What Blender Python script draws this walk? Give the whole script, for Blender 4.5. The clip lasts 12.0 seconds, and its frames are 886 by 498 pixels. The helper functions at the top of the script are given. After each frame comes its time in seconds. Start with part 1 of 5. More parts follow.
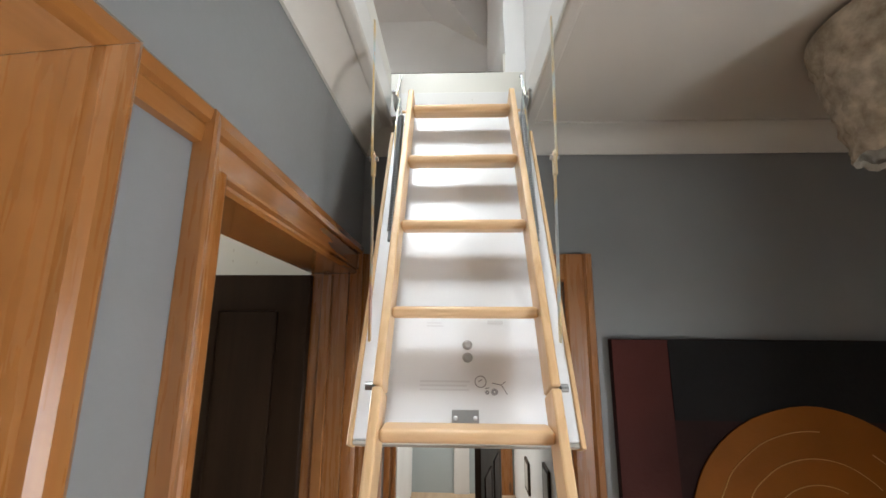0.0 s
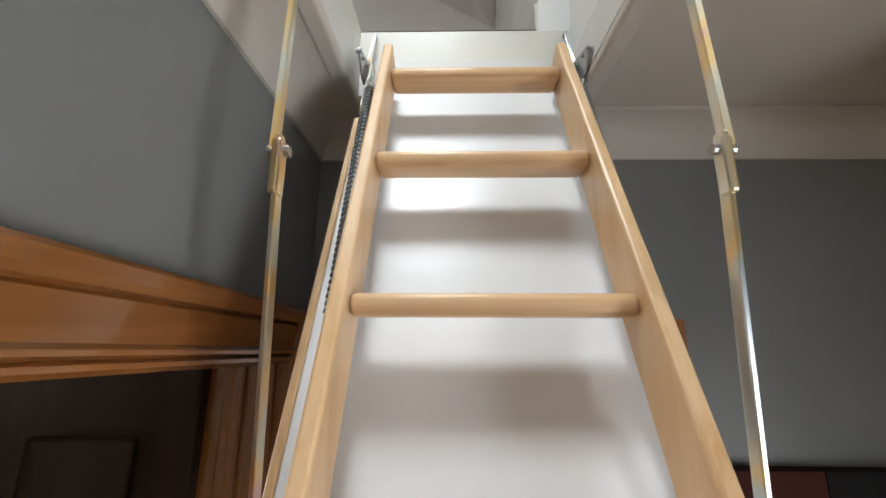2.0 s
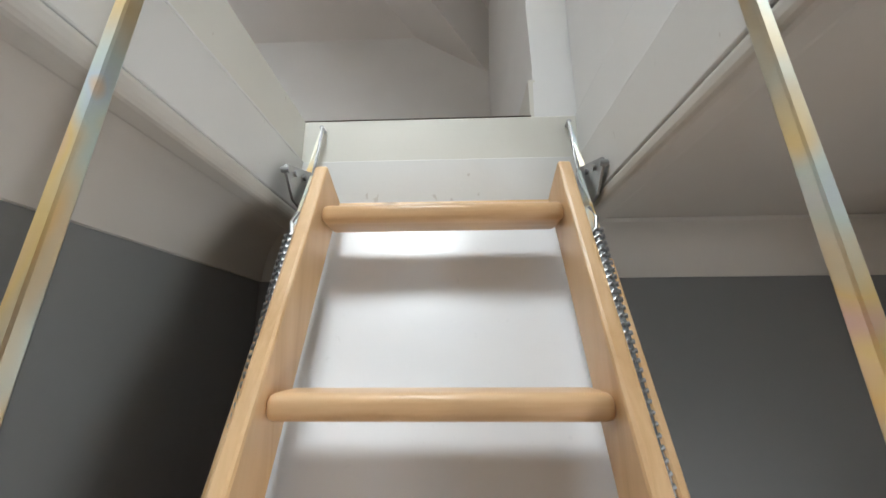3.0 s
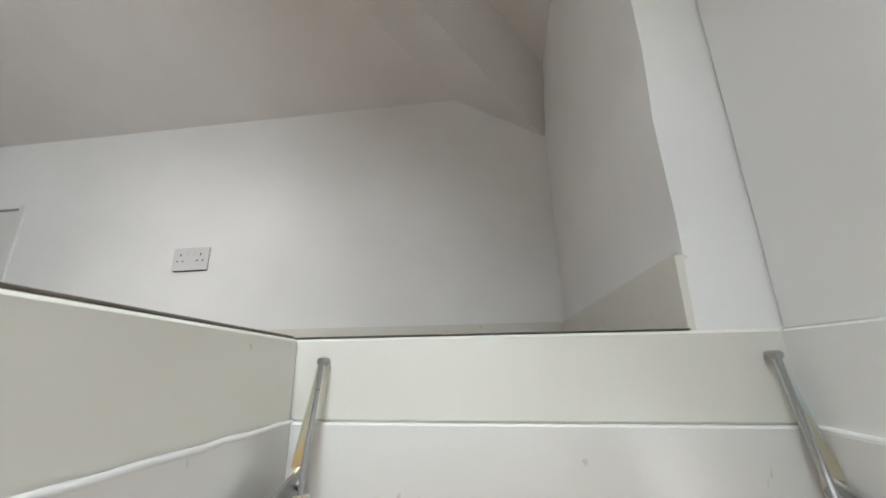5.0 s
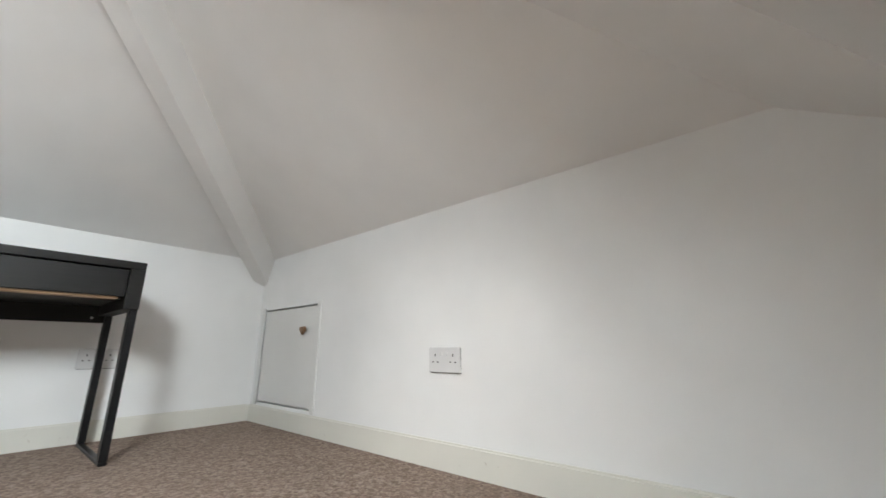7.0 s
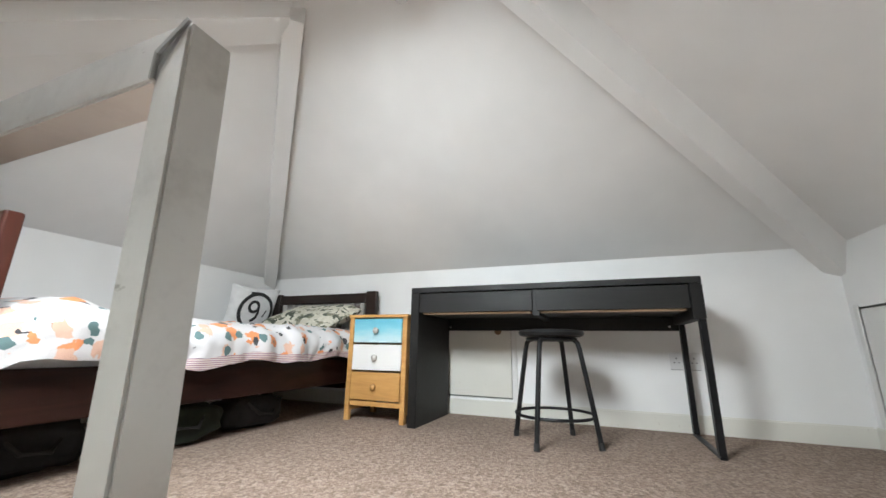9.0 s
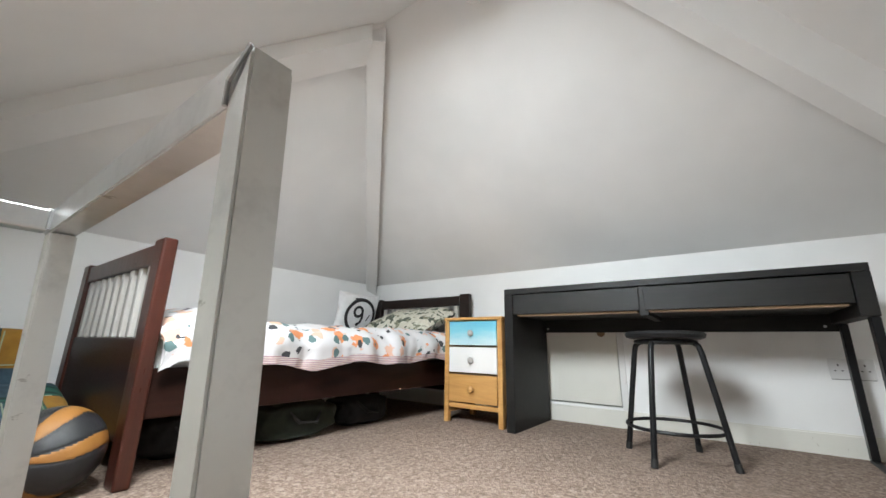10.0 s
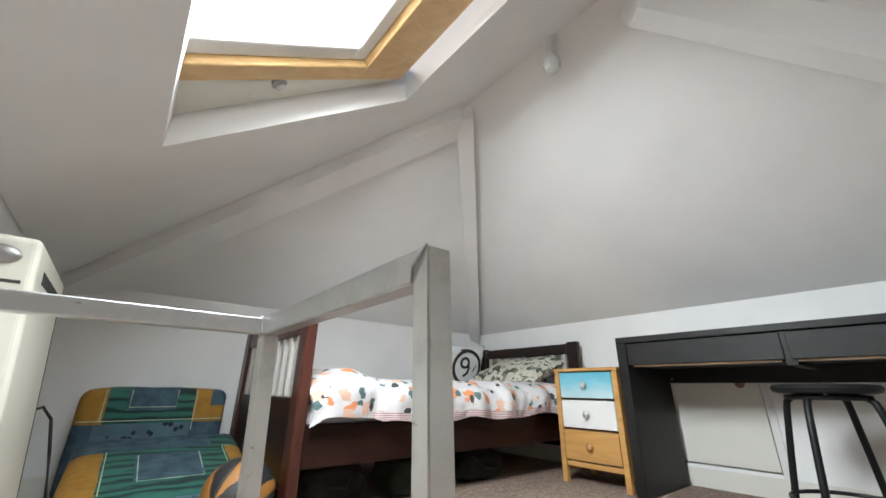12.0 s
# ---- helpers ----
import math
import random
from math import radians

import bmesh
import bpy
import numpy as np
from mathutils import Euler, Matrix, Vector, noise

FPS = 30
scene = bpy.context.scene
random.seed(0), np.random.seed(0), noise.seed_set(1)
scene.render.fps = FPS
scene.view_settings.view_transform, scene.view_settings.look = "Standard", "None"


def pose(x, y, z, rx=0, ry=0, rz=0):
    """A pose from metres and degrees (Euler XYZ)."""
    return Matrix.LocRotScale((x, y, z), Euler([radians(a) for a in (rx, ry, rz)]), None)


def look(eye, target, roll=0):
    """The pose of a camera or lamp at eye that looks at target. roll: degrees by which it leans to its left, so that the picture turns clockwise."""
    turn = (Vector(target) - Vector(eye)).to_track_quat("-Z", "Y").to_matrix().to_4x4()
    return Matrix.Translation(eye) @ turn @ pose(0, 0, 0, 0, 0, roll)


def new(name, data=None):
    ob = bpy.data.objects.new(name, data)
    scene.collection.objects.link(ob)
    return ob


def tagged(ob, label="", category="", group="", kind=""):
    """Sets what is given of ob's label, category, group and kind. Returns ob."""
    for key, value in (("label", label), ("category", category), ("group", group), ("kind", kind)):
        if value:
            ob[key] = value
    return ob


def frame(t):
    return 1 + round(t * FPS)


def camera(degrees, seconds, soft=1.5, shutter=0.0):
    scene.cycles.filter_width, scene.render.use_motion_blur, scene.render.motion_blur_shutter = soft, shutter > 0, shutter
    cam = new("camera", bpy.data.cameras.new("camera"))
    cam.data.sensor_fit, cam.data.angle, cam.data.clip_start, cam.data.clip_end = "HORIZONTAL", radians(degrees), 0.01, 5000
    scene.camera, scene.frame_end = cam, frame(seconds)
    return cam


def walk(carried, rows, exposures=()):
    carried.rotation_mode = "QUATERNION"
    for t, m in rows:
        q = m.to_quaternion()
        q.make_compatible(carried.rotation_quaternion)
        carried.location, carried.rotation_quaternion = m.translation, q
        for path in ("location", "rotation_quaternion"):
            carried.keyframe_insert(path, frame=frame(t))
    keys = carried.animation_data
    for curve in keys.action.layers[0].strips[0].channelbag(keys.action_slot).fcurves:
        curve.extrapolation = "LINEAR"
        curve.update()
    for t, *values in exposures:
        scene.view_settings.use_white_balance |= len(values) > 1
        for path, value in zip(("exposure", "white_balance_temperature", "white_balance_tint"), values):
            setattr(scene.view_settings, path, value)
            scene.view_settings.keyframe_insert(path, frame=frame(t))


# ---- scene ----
cam = camera(99.0, 12.0, shutter=0.12)
EXPOSURES = [(0, 0.28), (1.0, 0.3), (1.5, 0.16), (2.0, -0.03), (2.5, -0.2), (2.7, -0.2), (4.5, -0.18), (5.0, -0.15), (5.5, -0.08), (6.0, 0.0), (7.0, 0.02), (7.7, 0.0), (9.5, 0.0), (10.5, 0.0), (11, -0.04), (12, -0.18)]
PATH = [
    (0, (0.655, -1.331, 1.701), (0.587, 0.634, 2.068), 0.3),
    (0.5, (0.689, -1.252, 1.731), (0.646, 0.714, 2.094), 0.3),
    (1, (0.681, -1.156, 1.734), (0.633, 0.807, 2.113), 0.1),
    (1.5, (0.634, -0.898, 1.783), (0.567, 1.061, 2.18), 0.3),
    (2, (0.625, -0.805, 1.912), (0.589, 1.146, 2.35), 0.2),
    (2.5, (0.682, -0.736, 2.016), (0.637, 1.208, 2.481), 0.2),
    (2.7, (0.694, -0.695, 2.113), (0.649, 1.248, 2.584), -0.1),
    (4.3, (0.665, -0.547, 2.431), (0.44, 1.351, 3.021), -0.2),
    (4.9, (0.647, -0.45, 2.599), (0.398, 1.441, 3.201), -0.3),
    (5, (0.639, -0.437, 2.624), (0.38, 1.461, 3.199), -0.8),
    (5.2, (0.614, -0.414, 2.667), (0.312, 1.47, 3.267), -0.3),
    (5.5, (0.548, -0.377, 2.776), (0.182, 1.494, 3.383), -0.5),
    (6, (0.511, -0.307, 2.835), (-0.172, 1.467, 3.457), -0.6),
    (6.5, (0.505, -0.283, 2.99), (-0.481, 1.366, 3.546), -0.3),
    (7, (0.425, -0.303, 3.053), (-0.817, 1.178, 3.566), -0.2),
    (7.5, (0.425, -0.361, 3.076), (-1.232, 0.646, 3.565), -0.6),
    (7.7, (0.425, -0.371, 3.07), (-1.394, 0.302, 3.56), 0.0),
    (9.3, (0.49, -0.379, 3.078), (-1.237, -1.258, 3.575), 1.0),
    (9.5, (0.471, -0.381, 3.078), (-1.204, -1.355, 3.573), 1.1),
    (10, (0.458, -0.373, 3.083), (-1.107, -1.509, 3.578), 1.1),
    (10.5, (0.481, -0.373, 3.064), (-0.982, -1.646, 3.553), 1.1),
    (11, (0.501, -0.362, 3.089), (-0.864, -1.733, 3.578), 1.2),
    (11.5, (0.55, -0.344, 3.113), (-0.727, -1.784, 3.656), 1.0),
    (12, (0.567, -0.316, 3.129), (-0.616, -1.771, 3.824), 0.7),
]
walk(cam, [(t, look(eye, target, roll)) for t, eye, target, roll in PATH], EXPOSURES)

# ---- the plan, in metres ----
F = 2.65                      # loft floor
HF = -0.15                    # hall floor
HC = 2.452                    # hall ceiling
XL, XR = -2.04, 0.925         # loft side walls
YS, YN = -2.96, 0.82          # loft end walls
KNEE = 3.615                  # top of the low walls
T = 0.64                      # rise of the roof slopes
XM = (XL + XR) / 2            # ridge
YR0, YR1 = YS + (XM - XL), YN - (XM - XL)
ZR = KNEE + T * (XM - XL)
HX0, HX1, HY0, HY1 = 0.403, 0.925, -1.10, 0.0   # hatch

# ---- light ----
world = bpy.data.worlds.new("world")
scene.world = world
world.use_nodes = True
wn = world.node_tree
sky = wn.nodes.new("ShaderNodeTexSky")
sky.sky_type = 'NISHITA'
sky.sun_disc = False
sky.sun_elevation, sky.sun_rotation = radians(29), radians(156)
wn.links.new(sky.outputs[0], wn.nodes["Background"].inputs[0])
wn.nodes["Background"].inputs[1].default_value = 0.12

sun = new("sun", bpy.data.lights.new("sun", 'SUN'))
sun.data.energy, sun.data.angle, sun.data.color = 4.2, radians(22), (1, 0.97, 0.93)
sun.matrix_world = look((3.7, -8.2, 4.99), (0, 0, 0))


def area_lamp(name, eye, target, sx, sy, watts, colour):
    ob = new(name, bpy.data.lights.new(name, 'AREA'))
    ob.data.shape, ob.data.size, ob.data.size_y = 'RECTANGLE', sx, sy
    ob.data.energy, ob.data.color = watts, colour
    ob.matrix_world = look(eye, target)
    return ob


# daylight in the roof window; then added fill lamps for hall, corridor and bedroom
area_lamp("roof_window_daylight", (0.475, -1.0, 4.068), (-0.064, -1.0, 3.226), 0.52, 0.68, 72, (0.88, 0.96, 1.0)).data.spread = radians(156)
area_lamp("hall_fill", (2.56, -2.09, 0.8), (0, -2.09, 1.0), 0.7, 1.35, 46, (0.92, 0.965, 1.0))
# no source known here: lamps added inside both rooms to brighten them
area_lamp("corridor_fill", (0.75, 2.6, 2.2), (0.75, 2.6, 0), 0.6, 0.8, 22, (1.0, 0.98, 0.94))
area_lamp("bedroom_fill", (-1.55, 0.2, 1.5), (0, 0.2, 1.7), 0.9, 1.0, 30, (1.0, 0.98, 0.95))

# ---- materials ----


class Shader:
    """A principled material with a few procedural nodes."""

    def __init__(self, name, rough=0.6, metal=0.0):
        self.m = bpy.data.materials.new(name)
        self.m.use_nodes = True
        self.n, self.l = self.m.node_tree.nodes, self.m.node_tree.links
        self.b = self.n["Principled BSDF"]
        self.b.inputs["Roughness"].default_value, self.b.inputs["Metallic"].default_value = rough, metal
        self.co = self.n.new("ShaderNodeTexCoord")

    def place(self, scale=(1, 1, 1), turn=(0, 0, 0)):
        mp = self.n.new("ShaderNodeMapping")
        mp.inputs["Scale"].default_value, mp.inputs["Rotation"].default_value = scale, turn
        self.l.new(self.co.outputs["Object"], mp.inputs[0])
        return mp.outputs[0]

    def noise(self, vec, scale, detail=4, rough=0.55, distort=0.0):
        t = self.n.new("ShaderNodeTexNoise")
        t.inputs["Scale"].default_value, t.inputs["Detail"].default_value = scale, detail
        t.inputs["Roughness"].default_value, t.inputs["Distortion"].default_value = rough, distort
        self.l.new(vec, t.inputs["Vector"])
        return t.outputs[0]

    def ramp(self, fac, stops, hard=False):
        r = self.n.new("ShaderNodeValToRGB")
        r.color_ramp.interpolation = 'CONSTANT' if hard else 'LINEAR'
        while len(r.color_ramp.elements) < len(stops):
            r.color_ramp.elements.new(0.5)
        for e, (p, c) in zip(r.color_ramp.elements, stops):
            e.position, e.color = p, (*c, 1) if len(c) == 3 else c
        self.l.new(fac, r.inputs[0])
        return r.outputs[0]

    def mix(self, fac, a, b, mode='MIX'):
        x = self.n.new("ShaderNodeMix")
        x.data_type, x.blend_type = 'RGBA', mode
        for k, v in ((0, fac), (6, a), (7, b)):
            if isinstance(v, (int, float)):
                x.inputs[k].default_value = v
            elif isinstance(v, tuple):
                x.inputs[k].default_value = (*v, 1)
            else:
                self.l.new(v, x.inputs[k])
        return x.outputs[2]

    def colour(self, c):
        if isinstance(c, tuple):
            self.b.inputs["Base Color"].default_value = (*c, 1)
        else:
            self.l.new(c, self.b.inputs["Base Color"])
        return self

    def rough(self, fac, lo, hi):
        r = self.n.new("ShaderNodeMapRange")
        r.inputs["To Min"].default_value, r.inputs["To Max"].default_value = lo, hi
        self.l.new(fac, r.inputs[0])
        self.l.new(r.outputs[0], self.b.inputs["Roughness"])

    def bump(self, height, strength=0.2, distance=0.005):
        b = self.n.new("ShaderNodeBump")
        b.inputs["Strength"].default_value, b.inputs["Distance"].default_value = strength, distance
        self.l.new(height, b.inputs["Height"])
        self.l.new(b.outputs[0], self.b.inputs["Normal"])
        return self


def paint(name, c, rough=0.6, blotch=0.05, bump=0.12, grain=90.0, marks=0.0):
    """Brushed or rolled paint: faint blotches, roller texture, a few scuffs."""
    s = Shader(name, rough)
    big = s.noise(s.place(), 1.7, 3)
    fine = s.noise(s.place(), grain, 3)
    dark = tuple(v * (1 - blotch * 2) for v in c)
    scuff = s.ramp(s.noise(s.place(), 9, 6, 0.7), [(0.66, (0, 0, 0)), (0.8, (1, 1, 1))])
    base = s.ramp(big, [(0.3, dark), (0.7, c)])
    out = s.mix(scuff, base, tuple(v * (1 - blotch) for v in c))
    if marks:
        dirt = s.ramp(s.noise(s.place((1, 1.6, 0.7)), 52, 3, 0.5, 0.4), [(0.71, (0, 0, 0)), (0.74, (marks, marks, marks))])
        out = s.mix(dirt, out, (0.30, 0.22, 0.16))
    s.colour(out)
    s.rough(fine, rough - 0.06, rough + 0.06)
    s.bump(s.mix(0.3, fine, s.noise(s.place(), 7, 2)), bump, 0.002)
    return s.m


def timber(name, a, b, c, along=(1, 1, 0.08), scale=16, rough=0.4, bump=0.1, knots=True):
    """Sawn or varnished wood; along has the small factor on the grain's axis."""
    s = Shader(name, rough)
    v = s.place(along)
    grain = s.noise(v, scale, 6, 0.6, 1.2)
    fine = s.noise(v, scale * 7, 3)
    col = s.ramp(grain, [(0.28, a), (0.5, b), (0.72, c)])
    col = s.mix(s.ramp(fine, [(0.4, (0.12, 0.12, 0.12)), (0.7, (0, 0, 0))]), col, a)
    if knots:
        vo = s.n.new("ShaderNodeTexVoronoi")
        vo.inputs["Scale"].default_value = 2.6
        s.l.new(s.place(tuple(0.45 if k < 1 else 1.6 for k in along)), vo.inputs["Vector"])
        ring = s.ramp(vo.outputs["Distance"], [(0.0, (1, 1, 1)), (0.05, (0.8, 0.8, 0.8)), (0.085, (0, 0, 0))])
        col = s.mix(ring, col, tuple(k * 0.45 for k in a))
    s.colour(col)
    s.rough(fine, rough - 0.08, rough + 0.1)
    s.bump(grain, bump, 0.002)
    return s.m


def metal(name, c, rough=0.3, brush=(1, 1, 0.04), dirt=0.25):
    s = Shader(name, rough, 1.0)
    streak = s.noise(s.place(brush), 120, 3)
    blot = s.noise(s.place(), 14, 5, 0.7)
    base = s.mix(s.ramp(blot, [(0.5, (0, 0, 0)), (0.75, (dirt, dirt, dirt))]), c, tuple(k * 0.45 for k in c))
    speck = s.ramp(s.noise(s.place((1, 1, 2.6)), 34, 4, 0.6), [(0.67, (0, 0, 0)), (0.72, (0.5, 0.5, 0.5))])
    s.colour(s.mix(speck, base, (0.16, 0.14, 0.12)))
    s.rough(s.mix(0.5, streak, blot), rough - 0.08, rough + 0.2)
    s.bump(s.mix(0.3, streak, s.noise(s.place(), 30, 5, 0.75)), 0.1, 0.001)
    return s.m


def zinc():
    """Yellow-passivated zinc with pink, green and pale bands."""
    s = Shader("passivated_zinc", 0.3, 1.0)
    band = s.noise(s.place((1.5, 1.5, 1)), 6.5, 2, 0.5, 0.8)
    s.colour(s.ramp(band, [(0.30, (0.74, 0.50, 0.45)), (0.42, (0.80, 0.60, 0.28)), (0.50, (0.70, 0.64, 0.50)), (0.58, (0.60, 0.68, 0.64)), (0.66, (0.60, 0.67, 0.72)), (0.74, (0.80, 0.52, 0.28))]))
    s.rough(s.noise(s.place(), 40, 4), 0.22, 0.42)
    return s.m


def cloth(name, c, d, weave=400.0, rough=0.9):
    s = Shader(name, rough)
    s.colour(s.ramp(s.noise(s.place(), 22, 4), [(0.3, d), (0.7, c)]))
    s.bump(s.noise(s.place(), weave, 2), 0.25, 0.001)
    return s.m


WHITE = paint("white_wall_paint", (0.88, 0.88, 0.87), 0.55)
CEIL = paint("matt_ceiling_paint", (0.86, 0.85, 0.835), 0.75)
CREAM = paint("cream_gloss_paint", (0.77, 0.755, 0.69), 0.35, 0.06, marks=0.35)
DOORW = paint("white_door_paint", (0.78, 0.775, 0.755), 0.4, 0.05, marks=0.3)
GREY = paint("grey_wall_paint", (0.225, 0.229, 0.231), 0.42, 0.06, 0.25, 60)
HALLC = paint("hall_ceiling_paint", (0.62, 0.59, 0.54), 0.6)
PALEBLUE = paint("pale_blue_paint", (0.45, 0.52, 0.54), 0.6)
PANELW = paint("white_laminate", (0.80, 0.81, 0.83), 0.3, 0.006, 0.02)
GAP = paint("dark_joint_and_shade", (0.06, 0.055, 0.05), 0.9)
PINE = timber("ladder_pine", (0.55, 0.33, 0.15), (0.68, 0.45, 0.245), (0.74, 0.53, 0.32), (1, 0.6, 0.07), 22, 0.38)
PINEX = timber("rung_pine", (0.54, 0.32, 0.15), (0.66, 0.43, 0.235), (0.72, 0.50, 0.30), (0.07, 1, 1), 22, 0.36, knots=False)
OAK = timber("varnished_door_pine", (0.235, 0.086, 0.021), (0.295, 0.114, 0.029), (0.355, 0.146, 0.041), (1, 1, 0.06), 13, 0.27)
OAKY = timber("varnished_head_pine", (0.235, 0.086, 0.021), (0.295, 0.114, 0.029), (0.355, 0.146, 0.041), (1, 0.06, 1), 13, 0.2)
DARKW = timber("dark_door_wood", (0.018, 0.009, 0.0045), (0.030, 0.015, 0.007), (0.040, 0.020, 0.010), (1, 1, 0.06), 14, 0.5, knots=False)
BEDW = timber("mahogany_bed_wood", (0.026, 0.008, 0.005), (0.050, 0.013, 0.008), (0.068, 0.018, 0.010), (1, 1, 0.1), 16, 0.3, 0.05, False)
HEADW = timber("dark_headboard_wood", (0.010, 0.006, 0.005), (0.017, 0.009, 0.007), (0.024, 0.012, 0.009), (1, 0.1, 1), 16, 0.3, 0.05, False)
# BEDW's mahogany again, darkened: panels and rails carry their shade in the colour
BEDX = timber("shaded_mahogany_wood", (0.011, 0.005, 0.004), (0.019, 0.0075, 0.0055), (0.026, 0.010, 0.007), (0.1, 1, 1), 16, 0.32, 0.05, False)
HONEY = timber("honey_pine", (0.40, 0.20, 0.06), (0.52, 0.28, 0.09), (0.60, 0.35, 0.13), (1, 0.1, 1), 18, 0.42)
SKYPINE = timber("roof_window_pine", (0.55, 0.33, 0.13), (0.66, 0.43, 0.19), (0.72, 0.50, 0.25), (0.1, 1, 1), 15, 0.35, knots=False)
PLY = timber("drawer_base_ply", (0.42, 0.28, 0.16), (0.5, 0.35, 0.21), (0.55, 0.4, 0.26), (1, 0.1, 1), 20, 0.6, knots=False)
ALU = metal("brushed_aluminium", (0.68, 0.675, 0.655), 0.36, dirt=0.42)
ALUX = metal("brushed_aluminium_rail", (0.70, 0.70, 0.70), 0.27, (0.04, 0.04, 1))
BRASS = zinc()
GREYROD = paint("dark_grey_rod_paint", (0.20, 0.215, 0.225), 0.45)
STEEL = metal("grey_steel", (0.42, 0.42, 0.42), 0.35)
GOLD = metal("brass_knob", (0.75, 0.55, 0.2), 0.25)
BLACKM = paint("black_powder_coat", (0.010, 0.010, 0.011), 0.38, 0.1, 0.05, 300)
DESKB = timber("black_brown_foil", (0.008, 0.0075, 0.007), (0.011, 0.0105, 0.01), (0.015, 0.014, 0.013), (1, 0.08, 1), 30, 0.5, 0.04, False)
VINYL = paint("black_seat_vinyl", (0.012, 0.012, 0.013), 0.5, 0.1, 0.15, 200)
PLASTIC = paint("white_plastic", (0.80, 0.79, 0.77), 0.3, 0.02, 0.02)
SOCKETP = paint("white_socket_plastic", (0.71, 0.705, 0.70), 0.3, 0.02, 0.02)
APPL = paint("cream_appliance_plastic", (0.72, 0.69, 0.60), 0.4, 0.04, 0.06, 400)
SLOT = paint("black_slot", (0.02, 0.02, 0.02), 0.7)
KNOBW = timber("brown_knob_wood", (0.16, 0.09, 0.05), (0.24, 0.14, 0.08), (0.3, 0.19, 0.11), (1, 1, 0.2), 30, 0.45, knots=False)
GREYK = paint("silver_grey_knob", (0.45, 0.43, 0.40), 0.35)
RUBBER = paint("black_rubber", (0.015, 0.015, 0.015), 0.6)


def blue_fade():
    s = Shader("sky_blue_drawer_paint", 0.45)
    sep = s.n.new("ShaderNodeSeparateXYZ")
    s.l.new(s.place(), sep.inputs[0])
    r = s.n.new("ShaderNodeMapRange")
    r.inputs["From Min"].default_value, r.inputs["From Max"].default_value = F + 0.44, F + 0.60
    s.l.new(sep.outputs[2], r.inputs[0])
    n = s.mix(0.35, r.outputs[0], s.noise(s.place((1, 0.3, 1)), 26, 4))
    s.colour(s.ramp(n, [(0.2, (0.52, 0.68, 0.70)), (0.5, (0.20, 0.52, 0.62)), (0.8, (0.09, 0.38, 0.52))]))
    return s.m


def carpet():
    s = Shader("beige_loop_carpet", 0.97)
    fine = s.noise(s.place(), 150, 4, 0.7)
    mid = s.noise(s.place(), 62, 3, 0.6, 0.8)
    big = s.noise(s.place(), 2.2, 3)
    c = s.ramp(s.mix(0.62, fine, mid), [(0.38, (0.145, 0.098, 0.070)), (0.5, (0.275, 0.195, 0.150)), (0.61, (0.43, 0.335, 0.27))])
    s.colour(s.mix(s.ramp(big, [(0.35, (0.25, 0.25, 0.25)), (0.65, (0, 0, 0))]), c, (0.20, 0.145, 0.11)))
    s.bump(s.mix(0.6, fine, mid), 1.0, 0.014)
    return s.m


def duvet_print():
    """White cotton with scattered orange, black and grey-green motifs and a striped hem."""
    s = Shader("printed_white_cotton", 0.85)
    v = s.place((1, 1, 1))
    warp = s.mix(0.03, v, s.n.new("ShaderNodeTexNoise").outputs[1])
    out = (0.62, 0.605, 0.61)
    for scale, lo, hi, body, cap in ((9.4, 0.0, 0.72, (0.70, 0.26, 0.11), (0.045, 0.045, 0.05)), (11.5, 0.2, 0.85, (0.66, 0.42, 0.32), (0.30, 0.13, 0.07)),
                                     (17.0, 0.45, 0.74, (0.10, 0.17, 0.17), (0.10, 0.17, 0.17)), (18.0, 0.1, 0.42, (0.05, 0.05, 0.055), (0.34, 0.22, 0.19))):
        vo = s.n.new("ShaderNodeTexVoronoi")
        vo.inputs["Scale"].default_value, vo.inputs["Randomness"].default_value = scale, 0.85
        s.l.new(warp, vo.inputs["Vector"])
        sep = s.n.new("ShaderNodeSeparateColor")
        s.l.new(vo.outputs["Color"], sep.inputs[0])
        pick = s.ramp(sep.outputs[0], [(0, (1, 1, 1) if lo == 0 else (0, 0, 0)), (max(lo, 0.001), (1, 1, 1)), (hi, (0, 0, 0))], True)
        local = s.n.new("ShaderNodeVectorMath")
        local.operation = 'SUBTRACT'
        s.l.new(v, local.inputs[0])
        s.l.new(vo.outputs["Position"], local.inputs[1])
        axes = s.n.new("ShaderNodeSeparateXYZ")
        s.l.new(local.outputs[0], axes.inputs[0])
        side = s.n.new("ShaderNodeMath")
        side.operation, side.inputs[1].default_value = 'GREATER_THAN', 0.10 / scale
        s.l.new(axes.outputs[0], side.inputs[0])
        wob = s.mix(0.36, vo.outputs["Distance"], s.noise(v, 34, 2))
        near = s.ramp(wob, [(0, (1, 1, 1)), (0.372, (1, 1, 1)), (0.380, (0, 0, 0))])
        out = s.mix(s.mix(1.0, pick, near, 'MULTIPLY'), out, s.mix(side.outputs[0], body, cap))
    s.colour(out)
    s.bump(s.mix(0.3, s.noise(v, 16, 5), s.noise(v, 300, 2)), 0.6, 0.018)
    return s.m


